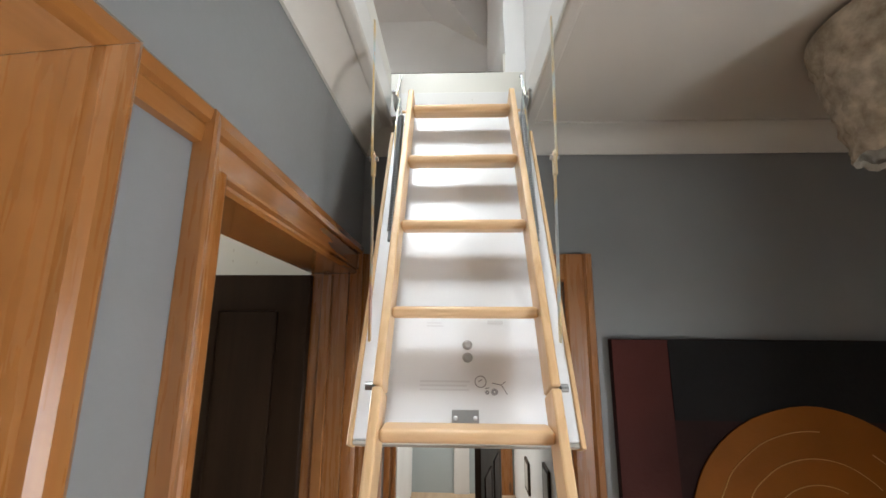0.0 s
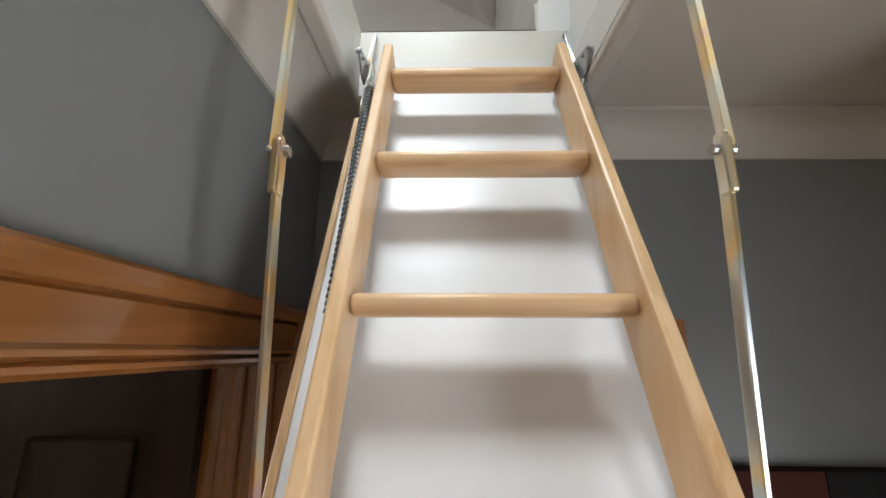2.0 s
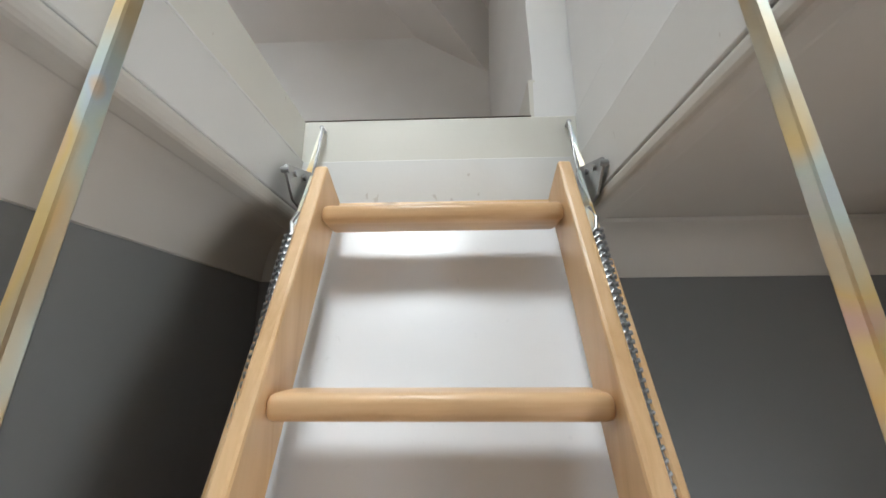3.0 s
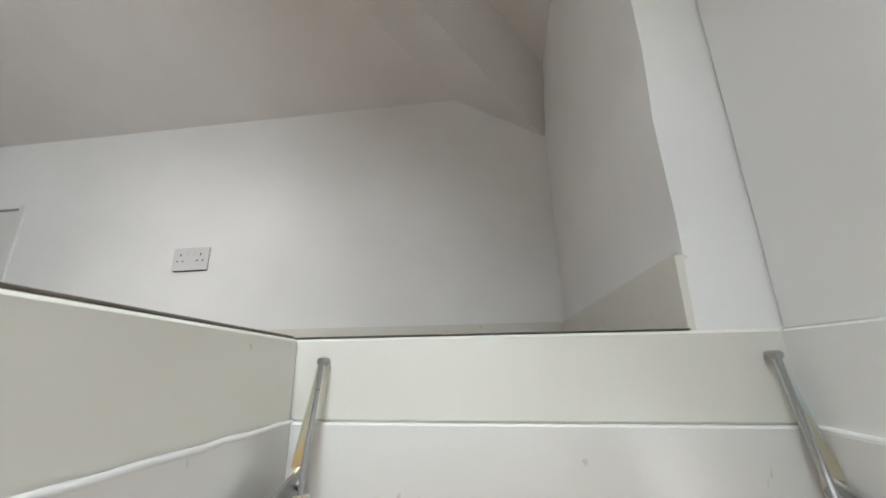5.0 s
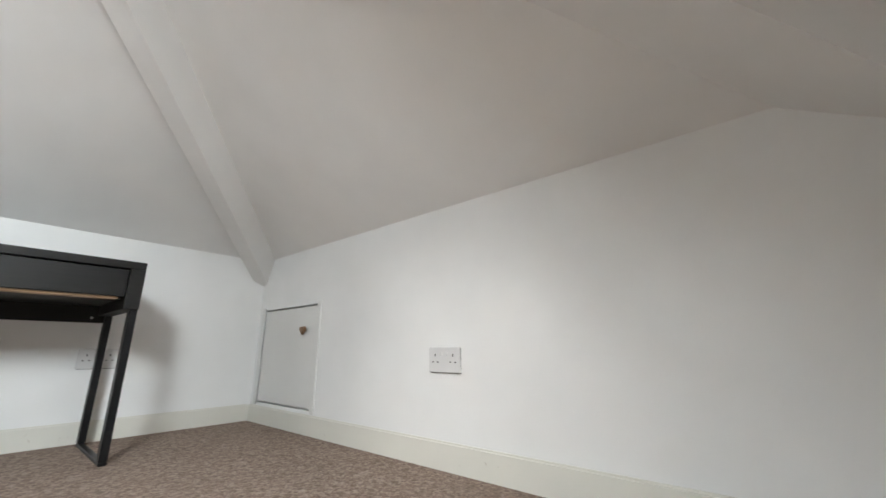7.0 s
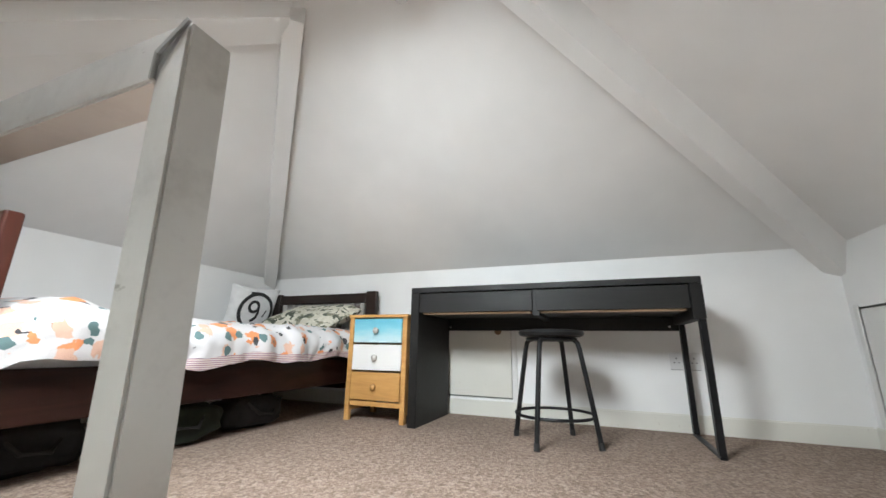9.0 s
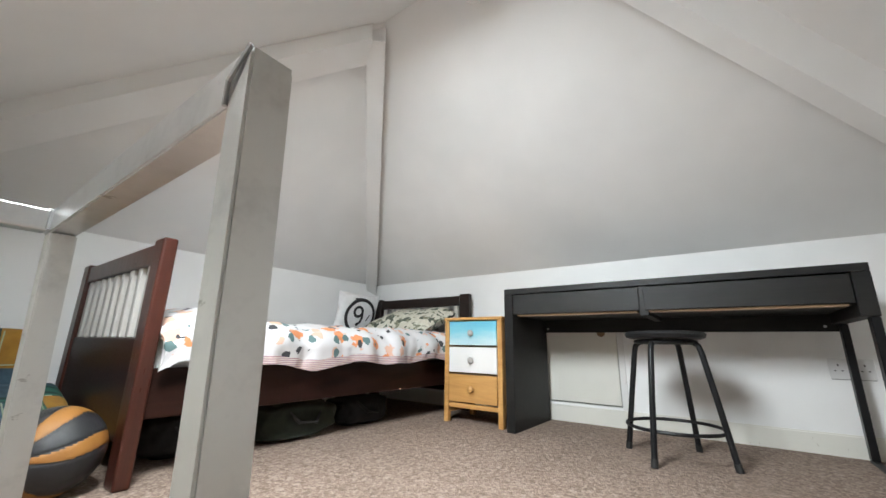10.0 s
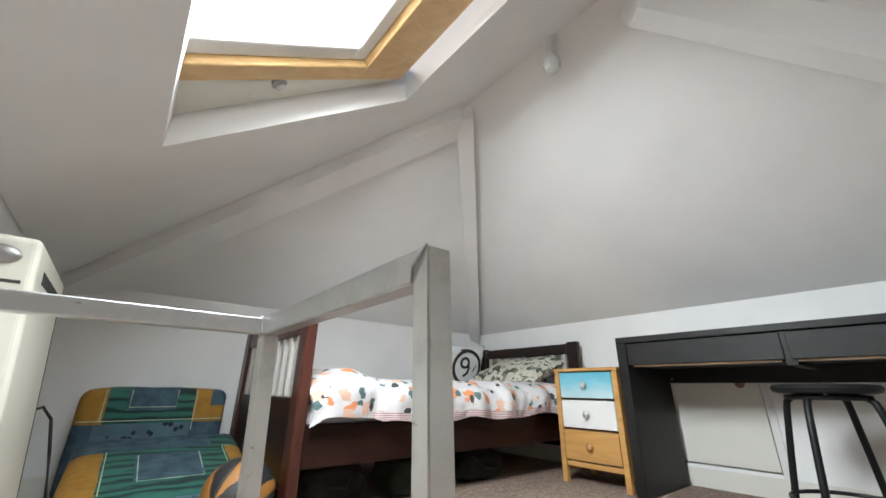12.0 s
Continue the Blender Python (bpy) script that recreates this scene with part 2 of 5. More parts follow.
def camouflage():
    s = Shader("camouflage_cotton", 0.88)
    v = s.place((1, 1, 1.4))
    c = s.ramp(s.noise(v, 13, 3, 0.5, 0.6), [(0, (0.52, 0.50, 0.41)), (0.46, (0.60, 0.58, 0.49)), (0.54, (0.07, 0.085, 0.06))], True)
    d = s.ramp(s.noise(v, 19, 3, 0.5, 0.4), [(0, (0, 0, 0)), (0.60, (1, 1, 1))], True)
    s.colour(s.mix(d, c, (0.20, 0.20, 0.14)))
    s.bump(s.noise(v, 350, 2), 0.2, 0.001)
    return s.m


def stripes(name, cols, axis=2, scale=70.0, wave=16, turn=(0, 0, 0)):
    s = Shader(name, 0.88)
    w = s.n.new("ShaderNodeTexWave")
    w.bands_direction = 'XYZ'[axis]
    w.inputs["Scale"].default_value, w.inputs["Distortion"].default_value, w.inputs["Detail"].default_value = scale / 20, wave, 4
    s.l.new(s.place((0.25, 1, 1), turn), w.inputs["Vector"])
    s.colour(s.ramp(w.outputs[1], cols))
    s.bump(s.noise(s.place(), 350, 2), 0.2, 0.001)
    return s.m


def speckled(name, base, spot, scale=38.0):
    s = Shader(name, 0.88)
    vo = s.n.new("ShaderNodeTexVoronoi")
    vo.inputs["Scale"].default_value = scale
    s.l.new(s.place(), vo.inputs["Vector"])
    k = s.ramp(s.mix(0.3, vo.outputs["Distance"], s.noise(s.place(), 30, 3)), [(0.30, (1, 1, 1)), (0.36, (0, 0, 0))])
    s.colour(s.mix(k, s.ramp(s.noise(s.place(), 9, 3), [(0.3, base), (0.7, tuple(v * 1.5 for v in base))]), spot))
    s.bump(s.noise(s.place(), 350, 2), 0.2, 0.001)
    return s.m


def clear_glass():
    m = bpy.data.materials.new("window_glass")
    m.use_nodes = True
    b = m.node_tree.nodes["Principled BSDF"]
    b.inputs["Transmission Weight"].default_value, b.inputs["Roughness"].default_value, b.inputs["IOR"].default_value = 1.0, 0.0, 1.45
    return m


CARPET = carpet()
EDGING = cloth("carpet_backing_edge", (0.16, 0.135, 0.11), (0.09, 0.075, 0.06), 200.0)
DUVET = duvet_print()
CAMO = camouflage()
HEM = stripes("striped_hem_cotton", [(0.2, (0.65, 0.62, 0.62)), (0.4, (0.55, 0.22, 0.12)), (0.6, (0.5, 0.38, 0.2)), (0.8, (0.3, 0.2, 0.3))], 2, 760, 2.5)
SHEET = cloth("white_cotton", (0.8, 0.8, 0.8), (0.7, 0.7, 0.7))
C_GREEN = stripes("green_leaf_print", [(0.14, (0.003, 0.018, 0.017)), (0.32, (0.008, 0.058, 0.044)), (0.8, (0.017, 0.098, 0.073))], 2, 250, 7, (0.75, 0, 0))
C_BLUE = cloth("blue_grey_print", (0.050, 0.092, 0.122), (0.015, 0.034, 0.053))
C_SPOT = speckled("spotted_navy_print", (0.044, 0.080, 0.104), (0.006, 0.009, 0.014), 26)
C_GOLD = cloth("mustard_yellow_print", (0.31, 0.155, 0.018), (0.23, 0.11, 0.012))
C_PIPE = cloth("pale_print_line", (0.36, 0.41, 0.30), (0.27, 0.33, 0.24))
BALLO = paint("orange_ball_rubber", (0.30, 0.130, 0.026), 0.5, 0.08, 0.6, 700)
BALLK = paint("black_ball_rubber", (0.02, 0.02, 0.022), 0.4, 0.08, 0.6, 700)
BLUEFADE = blue_fade()
GLASS = clear_glass()
DARKFAB = cloth("dark_green_bag_cloth", (0.013, 0.020, 0.009), (0.006, 0.009, 0.005))
DARKGREY = cloth("dark_grey_bag_cloth", (0.016, 0.016, 0.017), (0.007, 0.007, 0.008))
# floor out of view; its pale tone is picked to bounce light at the ceiling
LINO = timber("pale_bounce_floor", (0.36, 0.25, 0.16), (0.44, 0.32, 0.21), (0.50, 0.38, 0.26), (1, 0.07, 1), 12, 0.35, knots=False)
for m in (OAK, OAKY):
    varnish = m.node_tree.nodes["Principled BSDF"]
    varnish.inputs["Coat Weight"].default_value, varnish.inputs["Coat Roughness"].default_value = 0.7, 0.10
for m, k in ((DESKB, 0.12), (BEDX, 0.12), (BEDW, 0.4), (HEADW, 0.3), (DARKW, 0.3), (VINYL, 0.35), (GREY, 0.4)):
    m.node_tree.nodes["Principled BSDF"].inputs["Specular IOR Level"].default_value = k
P_RED = paint("dark_red_oil_paint", (0.075, 0.017, 0.013), 0.8, 0.25, 0.5, 80)
P_BLACK = paint("black_oil_paint", (0.008, 0.007, 0.007), 0.75, 0.2, 0.5, 80)
P_BROWN = paint("dark_brown_oil_paint", (0.034, 0.010, 0.008), 0.8, 0.3, 0.5, 80)
P_ORANGE = paint("burnt_orange_oil_paint", (0.33, 0.105, 0.008), 0.75, 0.22, 0.7, 60)
P_LINE = paint("pale_orange_oil_paint", (0.62, 0.32, 0.10), 0.75, 0.1, 0.5, 60)
LACE = cloth("cream_lace_shade", (0.62, 0.56, 0.46), (0.26, 0.215, 0.16), 90.0)
for dull in (DESKB, BLACKM, DARKW, P_BLACK, P_BROWN, P_RED, P_ORANGE):
    dull.node_tree.nodes["Principled BSDF"].inputs["Specular IOR Level"].default_value = 0.25

# ---- mesh helpers ----


def part(name, bm, material, parent=None, label=""):
    """Links a bmesh, made in world coordinates, as one mesh object under a thing or a part."""
    me = bpy.data.meshes.new(name)
    bmesh.ops.recalc_face_normals(bm, faces=bm.faces)
    bm.to_mesh(me)
    bm.free()
    for m in material if isinstance(material, (list, tuple)) else (material,):
        me.materials.append(m)
    ob = new(name, me)
    if parent:
        ob.parent = parent
        if parent.type == 'EMPTY':
            ob.matrix_parent_inverse = Matrix.Translation(-parent.location)
    return tagged(ob, label)


def thing(name, at, label, category, group=""):
    return tagged(new_at(name, at), label, category, group)


def new_at(name, at):
    e = new(name)
    e.location = at
    e.empty_display_size = 0.05
    return e


def structure(name, bm, material, label, category):
    return tagged(part(name, bm, material), label, category, kind="structure")


def smooth(ob, angle=40):
    for p in ob.data.polygons:
        p.use_smooth = True
    ob.data.set_sharp_from_angle(angle=radians(angle))
    return ob


def box(a, b, bevel=0.0, seg=2, bm=None):
    bm = bm or bmesh.new()
    made = bmesh.ops.create_cube(bm, size=1)["verts"]
    for v in made:
        v.co = Vector([(p + q) / 2 + (q - p) * c for p, q, c in zip(a, b, v.co)])
    if bevel:
        edges = list({e for v in made for e in v.link_edges})
        bmesh.ops.bevel(bm, geom=edges, offset=bevel, segments=seg, affect='EDGES', profile=0.5)
    return bm


def slanted(m, a, b, bevel=0.0, seg=2):
    bm = box(a, b, bevel, seg)
    bm.transform(m)
    return bm


def rod(p, q, r, n=16, r2=None, bm=None):
    bm = bm or bmesh.new()
    p, q = Vector(p), Vector(q)
    turn = (q - p).to_track_quat('Z', 'Y').to_matrix().to_4x4()
    bmesh.ops.create_cone(bm, cap_ends=True, segments=n, radius1=r, radius2=r if r2 is None else r2, depth=(q - p).length,
                          matrix=Matrix.Translation((p + q) / 2) @ turn)
    return bm


def tube(points, r, n=10, closed=False):
    """A bent tube along points."""
    bm = bmesh.new()
    pts = [Vector(p) for p in points]
    rings = []
    for i, p in enumerate(pts):
        a = pts[i - 1] if i or closed else p
        b = pts[(i + 1) % len(pts)] if i + 1 < len(pts) or closed else p
        q = (b - a).to_track_quat('Z', 'Y')
        rings.append([bm.verts.new(p + q @ Vector((r * math.cos(2 * math.pi * k / n), r * math.sin(2 * math.pi * k / n), 0))) for k in range(n)])
    for i in range(len(rings) - (0 if closed else 1)):
        a, b = rings[i], rings[(i + 1) % len(rings)]
        off = min(range(n), key=lambda s: (a[0].co - b[s].co).length)
        for k in range(n):
            bm.faces.new((a[k], a[(k + 1) % n], b[(k + 1 + off) % n], b[(k + off) % n]))
    if not closed:
        bm.faces.new(rings[0]), bm.faces.new(rings[-1])
    return bm


def lathe(profile, at, n=32, axis='Z'):
    """Turns (radius, height) pairs round an axis."""
    bm = bmesh.new()
    rings = [[bm.verts.new((r * math.cos(2 * math.pi * k / n), r * math.sin(2 * math.pi * k / n), h)) for k in range(n)] for r, h in profile]
    for a, b in zip(rings, rings[1:]):
        for k in range(n):
            bm.faces.new((a[k], a[(k + 1) % n], b[(k + 1) % n], b[k]))
    bm.faces.new(rings[0]), bm.faces.new(rings[-1])
    turn = {'Z': Matrix(), 'X': pose(0, 0, 0, 0, 90), '-Y': pose(0, 0, 0, 90), '-X': pose(0, 0, 0, 0, -90)}[axis]
    bm.transform(Matrix.Translation(at) @ turn)
    return bm


def prism(section, way):
    """A polygon of points carried along a vector."""
    bm = bmesh.new()
    a = [bm.verts.new(p) for p in section]
    b = [bm.verts.new(Vector(p) + Vector(way)) for p in section]
    bm.faces.new(a), bm.faces.new(b)
    for i in range(len(a)):
        j = (i + 1) % len(a)
        bm.faces.new((a[i], a[j], b[j], b[i]))
    return bm


def slab(axis, lo, hi, u, v, holes=()):
    """A wall or floor lo..hi thick on an axis, spanning u and v on the other two, with holes (u0, u1, v0, v1) through it."""
    us = sorted({*u, *(c for h in holes for c in h[:2])})
    vs = sorted({*v, *(c for h in holes for c in h[2:])})
    bm, verts = bmesh.new(), {}

    def at(i, j, k):
        if (i, j, k) not in verts:
            c = [us[i], vs[j]]
            c.insert(axis, (lo, hi)[k])
            verts[i, j, k] = bm.verts.new(c)
        return verts[i, j, k]

    def full(i, j):
        if not (0 <= i < len(us) - 1 and 0 <= j < len(vs) - 1):
            return False
        mu, mv = (us[i] + us[i + 1]) / 2, (vs[j] + vs[j + 1]) / 2
        return not any(h[0] < mu < h[1] and h[2] < mv < h[3] for h in holes)

    for i in range(len(us) - 1):
        for j in range(len(vs) - 1):
            if full(i, j):
                for k in (0, 1):
                    bm.faces.new((at(i, j, k), at(i + 1, j, k), at(i + 1, j + 1, k), at(i, j + 1, k)))
                for (di, dj), (a, b) in {(-1, 0): ((i, j), (i, j + 1)), (1, 0): ((i + 1, j), (i + 1, j + 1)), (0, -1): ((i, j), (i + 1, j)), (0, 1): ((i, j + 1), (i + 1, j + 1))}.items():
                    if not full(i + di, j + dj):
                        bm.faces.new((at(*a, 0), at(*b, 0), at(*b, 1), at(*a, 1)))
    return bm


def pillow(centre, sx, sy, sz, m=None, n=14, sag=0.0, seed=1):
    """A stuffed cushion: full in the middle, thin at its seams, a little creased."""
    bm = bmesh.new()
    grid = {}
    for s in (1, -1):
        for i in range(n + 1):
            for j in range(n + 1):
                edge = i in (0, n) or j in (0, n)
                if edge and s < 0:
                    grid[i, j, -1] = grid[i, j, 1]
                    continue
                u, v = 2 * i / n - 1, 2 * j / n - 1
                h = (max(0, 1 - u ** 4) * max(0, 1 - v ** 4)) ** 0.5
                w = noise.noise(Vector((u * 2.3, v * 2.3, seed + s))) * 0.18 * h
                pinch = 1 - 0.07 * (u * u * (1 - v * v) + v * v * (1 - u * u)) + 0.03 * u * u * v * v
                grid[i, j, s] = bm.verts.new((u * sx / 2 * pinch, v * sy / 2 * pinch, s * sz / 2 * (h + w) - sag * (1 - u * u)))
    for s in (1, -1):
        for i in range(n):
            for j in range(n):
                bm.faces.new((grid[i, j, s], grid[i + 1, j, s], grid[i + 1, j + 1, s], grid[i, j + 1, s]))
    bm.transform(Matrix.Translation(centre) @ (m or Matrix()))
    return bm


# ---- loft: floor, walls, roof ----
structure("floor_1", slab(2, F - 0.14, F, (XL - 0.1, XR + 0.1), (YS - 0.1, YN + 0.1), [(HX0 - 0.015, HX1 + 0.015, HY0 - 0.015, HY1 + 0.015)]),
          CARPET, "beige-brown flecked loop carpet on the loft floor", "floor")
A1, A2 = (-1.964, -1.385, 2.757, 3.292), (-1.47, -0.888, 2.757, 3.40)
structure("wall_north", slab(1, YN, YN + 0.1, (XL - 0.1, XR + 0.1), (F - 0.05, 4.0), [A1]), WHITE, "white painted low wall under the roof slope", "wall")
structure("wall_west", slab(0, XL - 0.1, XL, (YS - 0.1, YN), (F - 0.05, 4.0), [A2]), WHITE, "white painted low wall behind the black desk", "wall")
structure("wall_south", slab(1, YS - 0.1, YS, (XL, XR + 0.1), (F - 0.05, 4.0)), WHITE, "white painted low wall behind the bed", "wall")
structure("wall_east", slab(0, XR + 0.004, XR + 0.1, (YS, 0.0), (F - 0.09, 4.0)), WHITE, "white painted wall beside the loft hatch", "wall")

bm = bmesh.new()
EDGE = [0.0, 0.12, 0.26, 0.37, 0.5, 0.62, 0.75, 0.9, 1.06, 1.2]
WOB = [0, 0.003, -0.002, 0.004, 0.001, -0.003, 0.003, -0.001, 0.003, 0]
lower = [bm.verts.new((0.848 + w, 0.004 + w / 2, F + h)) for h, w in zip(EDGE, WOB)]
nw = [bm.verts.new((0.855, YN, F + h)) for h in EDGE]
se = [bm.verts.new((XR + 0.1, 0.004, F + h)) for h in EDGE]
for a, b in ((lower, nw), (lower, se)):
    for i in range(len(EDGE) - 1):
        bm.faces.new((a[i], a[i + 1], b[i + 1], b[i]))
ne = [bm.verts.new((XR + 0.1, YN, F + h)) for h in (EDGE[0], EDGE[-1])]
bm.faces.new([*nw, ne[1], ne[0]]), bm.faces.new([*se, ne[1], ne[0]])
bm.faces.new((lower[0], nw[0], ne[0], se[0])), bm.faces.new((lower[-1], nw[-1], ne[1], se[-1]))
structure("wall_return", bm, WHITE, "white plastered return wall with an uneven corner", "wall")


def slope(name, pts, up, label, ring=None):
    """A roof slope from plan points, its underside at the roof's height there."""
    def z(x, y):
        return KNEE + T * min(x - XL, XR - x, y - YS, YN - y)
    bm = bmesh.new()
    low = [bm.verts.new((x, y, z(x, y))) for x, y in pts]
    top = [bm.verts.new((x, y, z(x, y) + up)) for x, y in pts]
    if not ring:
        bm.faces.new(low), bm.faces.new(top)
        for i in range(len(low)):
            j = (i + 1) % len(low)
            bm.faces.new((low[i], low[j], top[j], top[i]))
    else:
        k = [(bm.verts.new((x, y, KNEE + T * (XR - x))), bm.verts.new((x, y, KNEE + T * (XR - x) + up))) for x, y in ring]
        for i in range(4):
            j = (i + 1) % 4
            bm.faces.new((low[i], low[j], k[j][0], k[i][0])), bm.faces.new((top[i], top[j], k[j][1], k[i][1]))
            bm.faces.new((low[i], low[j], top[j], top[i])), bm.faces.new((k[i][0], k[j][0], k[j][1], k[i][1]))
    return structure(name, bm, CEIL, label, "ceiling")


RS, RN = (XM, YR0), (XM, YR1)
HOLE = [(0.618, -1.615), (-0.118, -1.425), (-0.118, -0.74), (0.618, -0.74)]
slope("ceiling_west", [(XL, YS), RS, RN, (XL, YN)], 0.12, "off-white sloping ceiling above the desk")
slope("ceiling_north", [(XL, YN), RN, (XR, YN)], 0.12, "off-white sloping ceiling above the low wall")
slope("ceiling_south", [(XL, YS), RS, (XR, YS)], 0.12, "off-white sloping ceiling above the bed")
slope("ceiling_east", [(XR, YS), RS, RN, (XR, YN)], 0.17, "off-white sloping ceiling with a roof window", HOLE)


def hip(name, section, way):
    return structure(name, prism(section, way), CEIL, "white boxed hip rafter below the sloping ceiling", "beam")


RUN = XM - XL - 0.015
NW, SW, SE, NE = (Vector((x, y, KNEE)) for x, y in ((XL, YN), (XL, YS), (XR, YS), (XR, YN)))
hip("beam_northwest", [NW + Vector(d) for d in ((-0.078, -0.078, -0.046), (-0.035, -0.035, -0.158), (0.022, 0.022, -0.163), (0.058, 0.058, -0.034), (0, 0, 0.05))], (RUN, -RUN, T * RUN))
hip("beam_southwest", [SW + Vector(d) for d in ((-0.006, 0.006, 0.01), (-0.006, 0.006, -0.085), (0.056, -0.056, -0.090), (0.062, -0.062, -0.03), (0, 0, 0.03))], (RUN, RUN, T * RUN))
hip("beam_southeast", [SE + Vector(d) for d in ((0.010, 0.010, 0.004), (-0.004, -0.004, -0.075), (-0.094, -0.094, -0.105), (-0.100, -0.100, -0.055), (0, 0, 0.03))], (-RUN * 0.985, RUN * 0.985, T * RUN * 0.985))
hip("beam_northeast", [NE + Vector(d) for d in ((-0.405, 0.02, 0.002), (-0.058, 0.02, -0.21), (0.06, 0.02, 0.01), (0, 0.02, 0.06))], (-RUN * 0.78, -RUN * 0.78, T * RUN * 0.78))

# skirting boards
SK = 0.092


def skirting(name, a, b):
    bm = box(a, b)
    top = [e for e in bm.edges if all(v.co.z > b[2] - 1e-4 for v in e.verts)]
    bmesh.ops.bevel(bm, geom=top, offset=0.006, segments=2, affect='EDGES')
    structure(name, bm, CREAM, "cream gloss skirting board above the carpet", "skirting board")


skirting("baseboard_1", (XL, YN - 0.016, F), (0.84, YN, F + SK))
skirting("baseboard_2", (XL, YS + 0.016, F), (XL + 0.016, YN - 0.016, F + SK))
skirting("baseboard_3", (XL, YS, F), (XR, YS + 0.016, F + SK))
skirting("baseboard_4", (0.841, 0.005, F), (0.854, YN, F + SK))
skirting("baseboard_5", (XR - 0.012, YS + 0.016, F), (XR + 0.004, HY0 - 0.04, F + SK))

# ---- hatch lining ----
LZ0, LZ1, LEDGE = HC + 0.012, F + 0.003, F - 0.088


def lining(name, a, b, c, d, tilt=0.0, upper=None):
    """A lining in two boards, the upper set back a little."""
    bm = box((*a, LEDGE), (*b, LZ1), 0.003, 1)
    for v in bm.verts:
        if v.co.z > F - 0.02:
            v.co.z -= tilt * v.co.y
    structure(name + "_upper", bm, upper or CREAM, "cream painted upper board of the hatch lining", "hatch lining")
    structure(name + "_lower", box((*c, LZ0), (*d, LEDGE), 0.0015, 1), DOORW, "white painted lower board of the hatch lining", "hatch lining")


lining("trim_west", (HX0 - 0.018, HY0), (HX0, HY1), (HX0 - 0.018, HY0), (HX0 + 0.004, HY1), 0.03)
lining("trim_north", (HX0 - 0.018, HY1), (HX1 + 0.016, HY1 + 0.018), (HX0, HY1 - 0.008), (HX1, HY1 + 0.018))
lining("trim_east", (HX1 - 0.001, HY0), (HX1 + 0.003, HY1), (HX1 - 0.005, HY0), (HX1 + 0.003, HY1), upper=WHITE)
lining("trim_south", (HX0 - 0.018, HY0 - 0.018), (HX1 + 0.016, HY0), (HX0, HY0 - 0.018), (HX1, HY0 + 0.008))

for nm, a, b in (("trim_edge_west", (HX0 - 0.020, HY0, LZ1 + 0.0005), (HX0 - 0.004, HY1 - 0.002, LZ1 + 0.0035)), ("trim_edge_north", (HX0 - 0.020, HY1 + 0.001, LZ1 + 0.0005), (0.842, HY1 + 0.016, LZ1 + 0.0025))):
    bm = box(a, b, 0.001, 1)
    if nm == "trim_edge_west":
        for v in bm.verts:
            v.co.z -= 0.03 * v.co.y
    structure(nm, bm, EDGING, "dark frayed carpet edge along the hatch", "carpet edge")

for nm, x in (("trim_bead_3", HX0 + 0.002), ("trim_bead_4", HX1 - 0.002)):
    bm = tube([(x + 0.0006 * math.sin(k * 1.7), HY0 + 0.002 + k * (HY1 - HY0 - 0.004) / 40, LEDGE + 0.0005 * math.sin(k * 2.3)) for k in range(41)], 0.0032, 8)
    smooth(structure(nm, bm, DOORW if nm.endswith("3") else WHITE, "uneven bead of filler painted over the lining joint", "filler bead"), 60)

# ---- roof window ----
UP = Vector((T, 0, 1)).normalized()
DOWN = Vector((1, 0, -T)).normalized()
c0 = Vector((0.40, -1.0, KNEE + T * (XR - 0.40)))
WM = Matrix.Translation(c0) @ Matrix((DOWN, (0, 1, 0), UP)).transposed().to_4x4()   # x down the slope, y north, z out
rw = thing("roof_window", c0 + UP * 0.13, "pine-framed roof window with white sash bars and a bright pane", "roof window")
HXW, HYW = 0.435, 0.335
for nm, a, b in (("frame_bottom", (HXW - 0.05, -HYW - 0.03, 0.075), (HXW + 0.02, HYW + 0.06, 0.17)), ("frame_top", (-HXW - 0.17, -HYW - 0.06, 0.075), (-HXW + 0.05, HYW + 0.06, 0.17))):
    part("frame_bar", slanted(WM, a, b, 0.006), SKYPINE, rw, "honey-coloured pine frame bar")
for s in (-1, 1):
    y0, y1 = sorted((s * (HYW - 0.02), s * (HYW + 0.06)))
    part("frame_bar", slanted(WM, (-HXW + 0.05, y0, 0.075), (HXW - 0.05, y1, 0.17), 0.006), SKYPINE, rw, "honey-coloured pine frame bar")
    y0, y1 = sorted((s * (HYW - 0.085), s * (HYW - 0.02)))
    part("sash_bar", slanted(WM, (-HXW + 0.11, y0, 0.10), (HXW - 0.11, y1, 0.15), 0.008), DOORW, rw, "white painted sash bar")
    x0, x1 = sorted((s * (HXW - 0.11), s * (HXW - 0.05)))
    part("sash_bar", slanted(WM, (x0, -HYW + 0.02, 0.10), (x1, HYW - 0.02, 0.15), 0.008), DOORW, rw, "white painted sash bar")
pane = part("pane", slanted(WM, (-HXW + 0.11, -HYW + 0.085, 0.122), (HXW - 0.11, HYW - 0.085, 0.128)), GLASS, rw)
pane.visible_shadow = False
part("frame_cover", slanted(WM, (-HXW - 0.17, -HYW - 0.34, 0.10), (HXW + 0.02, -HYW - 0.061, 0.165), 0.003, 1), CREAM, rw, "cream painted lining board")
bm = lathe([(0.002, 0), (0.023, 0.002), (0.025, 0.014), (0.017, 0.024), (0.002, 0.026)], (0, 0, 0), 16)
bm.transform(WM @ pose(-0.095, -HYW - 0.10, 0.10, 180))
smooth(part("vent_catch", bm, STEEL, rw, "grey metal catch"))

